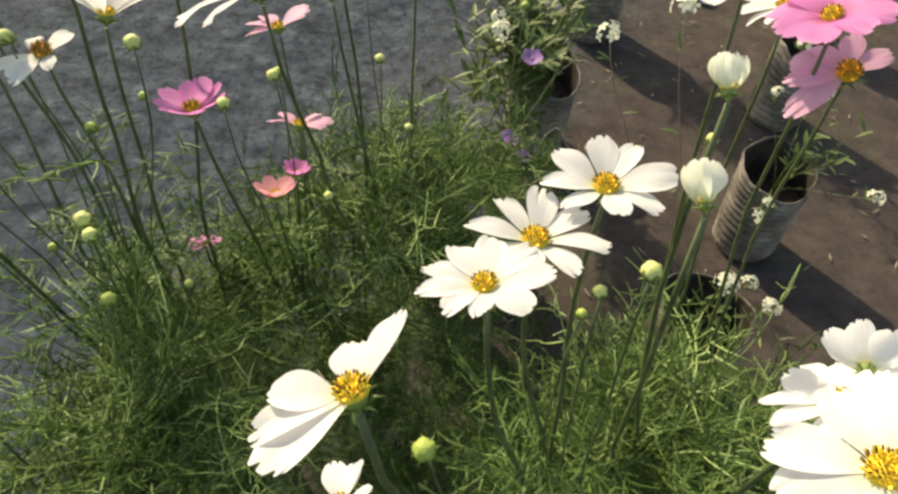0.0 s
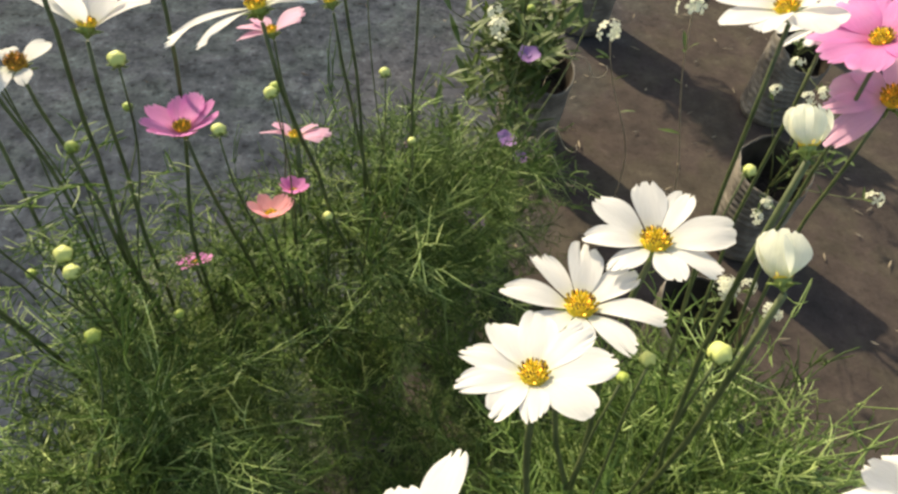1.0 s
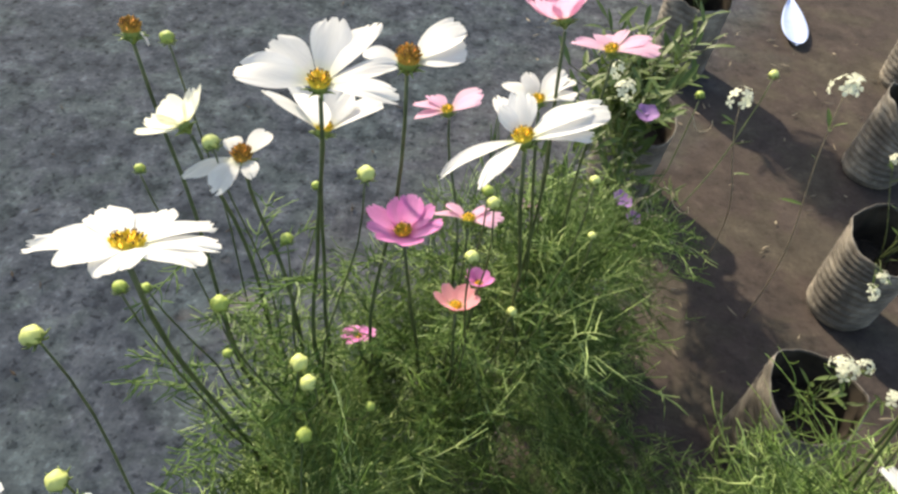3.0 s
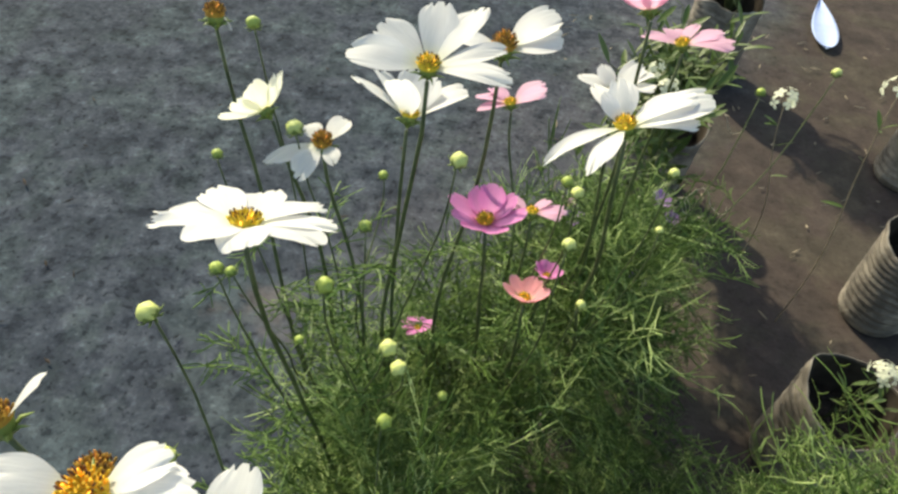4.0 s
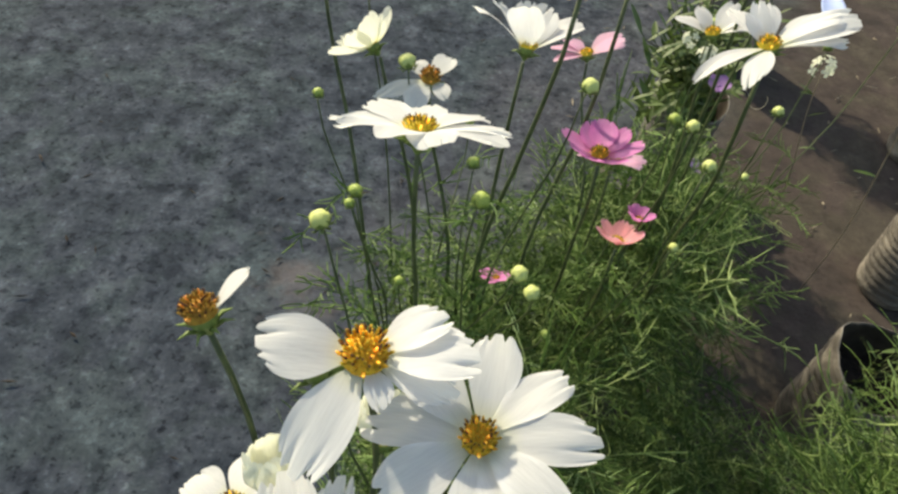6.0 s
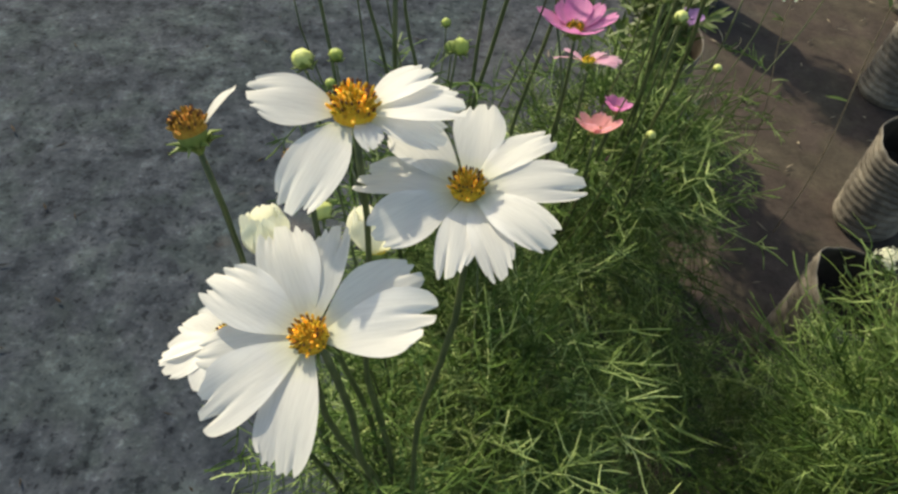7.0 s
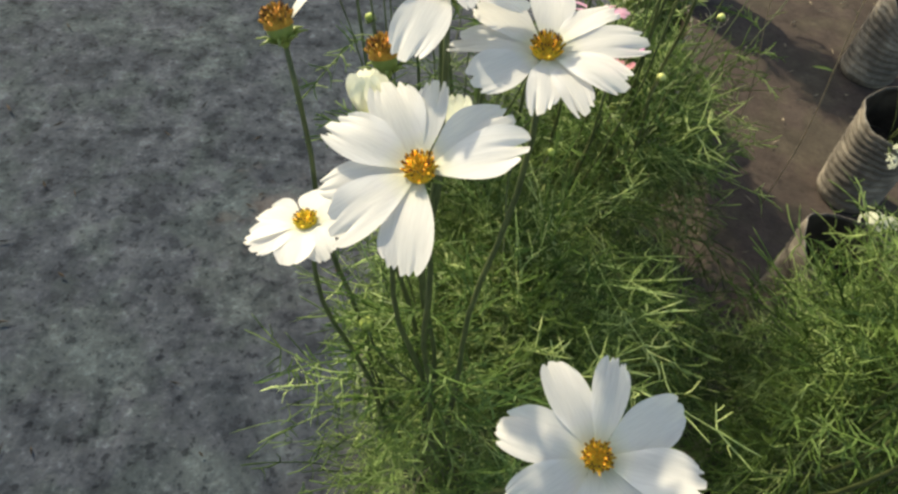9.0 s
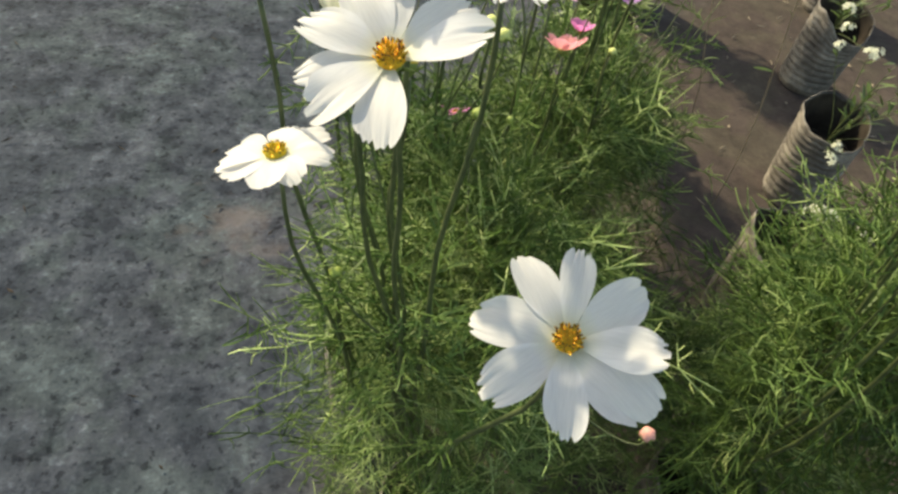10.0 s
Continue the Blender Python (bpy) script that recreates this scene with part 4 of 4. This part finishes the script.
def floret_cluster(seed, radius, kind, count, petal=0.52):
    """A rounded head of small four- and five-petalled flowers."""
    rng = random.Random(seed)
    verts, faces = [], []
    for i in range(count):
        f = math.sqrt((i + 0.5) / count)
        s = i * 2.39996
        d = Vector((f * math.cos(s), f * math.sin(s), 1.15 - f * 0.9 + rng.uniform(-0.1, 0.1))).normalized()
        c = Vector((d.x, d.y, d.z * 0.6)) * (radius * rng.uniform(0.7, 1.15))
        x = d.orthogonal().normalized()
        y = d.cross(x)
        ph, n = rng.uniform(0, 6), rng.choice((4, 5))
        r = radius * petal
        for k in range(n):
            t = ph + 2 * math.pi * k / n
            o, q = x * math.cos(t) + y * math.sin(t), y * math.cos(t) - x * math.sin(t)
            b = len(verts)
            verts += [c, c + o * (r * 0.55) + q * (r * 0.34) + d * (r * 0.1), c + o * r + q * (r * 0.20), c + o * r - q * (r * 0.20), c + o * (r * 0.55) - q * (r * 0.34) + d * (r * 0.1)]
            faces.append((b, b + 1, b + 2, b + 3, b + 4))
    me = mesh_of("flower_head", verts, faces, False)
    me.materials.append(PETAL[kind])
    return me


def violet_flower(seed, radius):
    """An open five-petalled flower with rounded, slightly notched petals round a dark throat."""
    rng = random.Random(seed)
    verts, faces = [], []
    for k in range(5):
        t0 = 2 * math.pi * k / 5 + rng.uniform(-0.08, 0.08)
        o, q = Vector((math.cos(t0), math.sin(t0), 0)), Vector((-math.sin(t0), math.cos(t0), 0))
        size, cup = radius * rng.uniform(0.9, 1.08), rng.uniform(0.05, 0.35)
        b = len(verts)
        for j in range(5):
            v = j / 4
            w = size * (0.10 + 0.52 * math.sin(1.75 * v))
            for u in (-1, -0.5, 0, 0.5, 1):
                y = size * v * (1 - 0.16 * u * u * v - (0.10 if u == 0 else 0) * v)
                verts.append(o * y + q * (u * w) + Vector((0, 0, size * (cup * v * v + 0.10 * u * u * v - 0.10 * (1 - v)) + 0.0006 * (k % 2))))
        for j in range(4):
            for i in range(4):
                a = b + j * 5 + i
                faces.append((a, a + 1, a + 6, a + 5))
    v, f = tube([Vector((0, 0, -radius * 0.9)), Vector((0, 0, -radius * 0.3)), Vector((0, 0, 0))], [radius * 0.08, radius * 0.16, radius * 0.2], 7)
    faces += [tuple(i + len(verts) for i in fc) for fc in f]
    verts += v
    me = mesh_of("flower_head", verts, faces)
    me.materials.append(PETAL["violet"])
    return me


CLUSTERS = {"white": [floret_cluster(s, 0.0145, "white", 6) for s in range(3)], "violet": [violet_flower(s + 9, 0.0145) for s in range(3)]}


def small_plant(foot, heads, label, seed, leaves=26, spread=0.10, height=0.16, strong=True, lean=(0, 0), big=1.0):
    """A leafy annual: branching stems, single leaves, flower heads at given places."""
    rng = random.Random(seed)
    thing = new("flowering_annual")
    thing.location = foot
    tagged(thing, label, "bedding plant")
    ft = Vector(foot)

    def leaf_at(p, out, size):
        d = (out + Vector((rng.uniform(-0.5, 0.5), rng.uniform(-0.5, 0.5), rng.uniform(0.0, 0.8)))).normalized()
        x = d.cross(Vector((0, 0, 1)) + Vector((rng.uniform(-0.3, 0.3), rng.uniform(-0.3, 0.3), 0))).normalized()
        m = Matrix((x, d, x.cross(d))).transposed().to_4x4()
        part("leaf", rng.choice(BROAD), None, thing, "", Matrix.Translation(p) @ m @ Matrix.Scale(size, 4))

    for place, kind, size in heads:
        top = Vector(place) - ft
        path = bezier(Vector((rng.uniform(-0.02, 0.02), rng.uniform(-0.02, 0.02), 0)), Vector((0, 0, top.z * 0.4)), top - Vector((top.x * 0.25, top.y * 0.25, top.z * 0.35)), top, 10)
        v, f = tube(path, [0.0016 - 0.0008 * i / 10 for i in range(11)], 5)
        part("stem", mesh_of("stem", v, f), STEM if strong else DRY, thing)
        part("flower_head", rng.choice(CLUSTERS[kind]), None, thing, "small white flower cluster" if kind == "white" else "small violet flower", Matrix.Translation(top) @ pose(0, 0, 0, rng.uniform(-10, 40), rng.uniform(-25, 25), 0) @ pose(0, 0, 0, 0, 0, rng.uniform(0, 360)) @ Matrix.Scale(size, 4))
        for k in (6, 8, 9, 9, 9):
            s = rng.uniform(0, 6.28)
            leaf_at(path[k], Vector((math.cos(s), math.sin(s), 0.2)), rng.uniform(0.016, 0.030) * (1 if strong else 1.5))
    for _ in range(max(0, leaves // 5)):
        s, r = rng.uniform(0, 6.28), spread * rng.uniform(0.3, 1.0)
        k = rng.random() ** 0.8
        top = Vector((r * math.cos(s) + lean[0] * k, r * math.sin(s) + lean[1] * k, height * rng.uniform(0.5, 1.1)))
        path = bezier(Vector((0, 0, -0.005)), Vector((0, 0, top.z * 0.5)), top * 0.8, top, 8)
        v, f = tube(path, [0.0018 - 0.001 * i / 8 for i in range(9)], 5)
        part("stem", mesh_of("stem", v, f), STEM, thing)
        for k in range(3, 9):
            q = rng.uniform(0, 6.28)
            leaf_at(path[k], Vector((math.cos(q), math.sin(q), 0.3)), rng.uniform(0.026, 0.048) * big)
    return thing


small_plant((0.660, 1.395, 0.161), (((0.523, 0.817, 0.485), "violet", 1.3), ((0.551, 0.810, 0.450), "violet", 1.0), ((0.570, 1.005, 0.534), "violet", 1.5), ((0.492, 0.909, 0.648), "white", 1.3), ((0.495, 1.040, 0.600), "white", 1.1)), "leafy bedding plant with violet and white flowers", 21, 900, 0.11, 0.38, lean=(-0.17, -0.40), big=1.3)
small_plant((0.500, 0.905, 0.152), (((0.351, 0.634, 0.600), "violet", 1.2), ((0.460, 0.592, 0.515), "violet", 1.4)), "small green bedding plant with a violet flower", 22, 430, 0.15, 0.24, lean=(-0.01, 0.05), big=1.1)
small_plant((0.895, 2.015, 0.170), (((0.86, 1.86, 0.40), "white", 1.2),), "leafy green seedling in a nursery bag", 23, 900, 0.17, 0.46, lean=(0.04, 0.03), big=1.5)
small_plant((1.195, 1.035, 0.169), (((1.149, 1.136, 0.40), "white", 1.0), ((1.219, 1.115, 0.40), "white", 1.1), ((1.065, 0.840, 0.30), "white", 1.2), ((1.296, 0.861, 0.35), "white", 1.3), ((1.100, 0.882, 0.30), "white", 0.9)), "straggling bedding plant with white flower clusters", 24, 45, 0.09, 0.22, lean=(0.09, 0.0))
small_plant((1.425, 1.575, 0.169), (((1.338, 1.440, 0.34), "white", 1.4), ((1.305, 1.356, 0.33), "white", 1.2), ((1.335, 1.239, 0.33), "white", 1.2)), "bedding plant with white flower clusters", 25, 55, 0.10, 0.20, lean=(0.07, -0.02))
small_plant((0.912, 0.620, 0.169), (((0.926, 0.610, 0.35), "white", 1.4), ((0.940, 0.638, 0.33), "white", 1.4), ((0.985, 0.560, 0.36), "white", 1.3), ((1.00, 0.66, 0.30), "white", 1.2)), "bedding plant with white clusters beside the cosmos", 26, 12, 0.08, 0.14, lean=(0.06, 0.0))
small_plant((1.690, 2.080, 0.162), (((1.66, 1.95, 0.33), "white", 1.3),), "small green seedling in a far bag", 27, 50, 0.12, 0.20)
small_plant((0.975, 0.985, 0.0), (((0.735, 0.745, 0.805), "white", 1.4),), "thin dry stalk with a white flower cluster", 31, 0, strong=False)
small_plant((0.900, 1.150, 0.0), (((0.680, 0.905, 0.660), "white", 1.4),), "thin dry stalk with a white flower cluster", 32, 0, strong=False)


def dry_curls(foot, ends, label, seed):
    """Thin bleached stems that arch over and curl at their tips."""
    rng = random.Random(seed)
    thing = new("dry_stems")
    thing.location = foot
    tagged(thing, label, "dry stem")
    ft = Vector(foot)
    for place in ends:
        top = Vector(place) - ft
        path = bezier(Vector((rng.uniform(-0.015, 0.015), rng.uniform(-0.015, 0.015), 0)), Vector((0, 0, top.z * 0.7)), top + Vector((-0.03, 0.02, 0.10)), top, 10)
        side, r = Vector((rng.uniform(-1, 1), rng.uniform(-1, 1), 0.3)).normalized(), rng.uniform(0.012, 0.022)
        ahead = (path[-1] - path[-2]).normalized()
        for k in range(1, 7):
            a = 0.55 * k
            path.append(top + ahead * (r * math.sin(a)) + side * (r * (1 - math.cos(a))))
        v, f = tube(path, [0.0011 - 0.0006 * i / len(path) for i in range(len(path))], 5)
        part("stem", mesh_of("stem", v, f), STRAW, thing)


STRAW = grain_material("bleached_straw", (0.34, 0.31, 0.22), (0.52, 0.48, 0.36), 60, 0.7)
dry_curls((0.56, 0.90, 0.150), [(0.60, 0.86, 0.42), (0.64, 0.84, 0.39), (0.66, 0.88, 0.34), (0.62, 0.80, 0.36), (0.58, 0.82, 0.45), (0.65, 0.92, 0.40)], "thin bleached stems arching out of a nursery bag", 51)
dry_curls((0.672, 1.40, 0.159), [(0.79, 1.34, 0.27), (0.64, 1.33, 0.36), (0.72, 1.47, 0.36)], "few dry straw-coloured stems in a nursery bag", 52)


# ---- litter ----


def litter(n, seed, x0=0.35, x1=1.7, y0=0.4, y1=2.3):
    rng = random.Random(seed)
    verts, faces = [], []
    for _ in range(n):
        x, y = rng.uniform(x0, x1), rng.uniform(y0, y1)
        a, ln, w = rng.uniform(0, 6.28), rng.uniform(0.006, 0.022), rng.uniform(0.0015, 0.004)
        o, q = Vector((math.cos(a), math.sin(a), 0)), Vector((-math.sin(a), math.cos(a), 0))
        p = Vector((x, y, 0.007))
        b = len(verts)
        verts += [p - o * ln, p + q * w + Vector((0, 0, 0.001)), p + o * ln + Vector((0, 0, 0.003)), p - q * w, p + Vector((0, 0, 0.003))]
        faces += [(b, b + 3, b + 4), (b + 3, b + 2, b + 4), (b + 2, b + 1, b + 4), (b + 1, b, b + 4)]
    return mesh_of("litter", verts, faces, False)


tagged(part("litter", litter(170, 4), DRY), "dry bits of leaf and straw on the ground", "litter", kind="stuff")
tagged(part("litter", litter(70, 8, -1.1, 0.2, -0.1, 2.4), SOIL), "dark crumbs of leaf and soil on the grey ground", "litter", kind="stuff")


def scrap_mesh():
    """A teardrop-shaped scrap of pale plastic, gently curved."""
    verts, faces = [], []
    rows, cols = 14, 8
    for top in (1, 0):
        for j in range(rows + 1):
            v = (j / rows) ** 1.8
            w = 0.095 * math.sqrt(max(0.0001, v)) * max(0.004, 1 - v) ** 1.05
            for i in range(cols + 1):
                u = -1 + 2 * i / cols
                verts.append((u * w, (v - 0.4) * 0.20, 0.012 + 0.010 * u * u + 0.006 * v + 0.0015 * top))
    n = (rows + 1) * (cols + 1)
    for j in range(rows):
        for i in range(cols):
            q = j * (cols + 1) + i
            faces.append((q, q + 1, q + cols + 2, q + cols + 1))
            faces.append((n + q, n + q + cols + 1, n + q + cols + 2, n + q + 1))
    rim = [i for i in range(cols)] + [j * (cols + 1) + cols for j in range(rows)] + [rows * (cols + 1) + i for i in range(cols, 0, -1)] + [j * (cols + 1) for j in range(rows, 0, -1)]
    for k, a in enumerate(rim):
        b = rim[(k + 1) % len(rim)]
        faces.append((a, a + n, b + n, b))
    return mesh_of("plastic_scrap", verts, faces)


PLASTIC = grain_material("pale_blue_plastic", (0.33, 0.41, 0.64), (0.41, 0.49, 0.71), 30, 0.9, relief=0.1)
tagged(part("plastic_scrap", scrap_mesh(), PLASTIC, None, "", pose(1.375, 2.37, 0.0, 0, 0, -8) @ Matrix.Diagonal((1.35, 1.75, 1.0, 1))), "pale blue teardrop scrap of plastic on the earth", "litter")
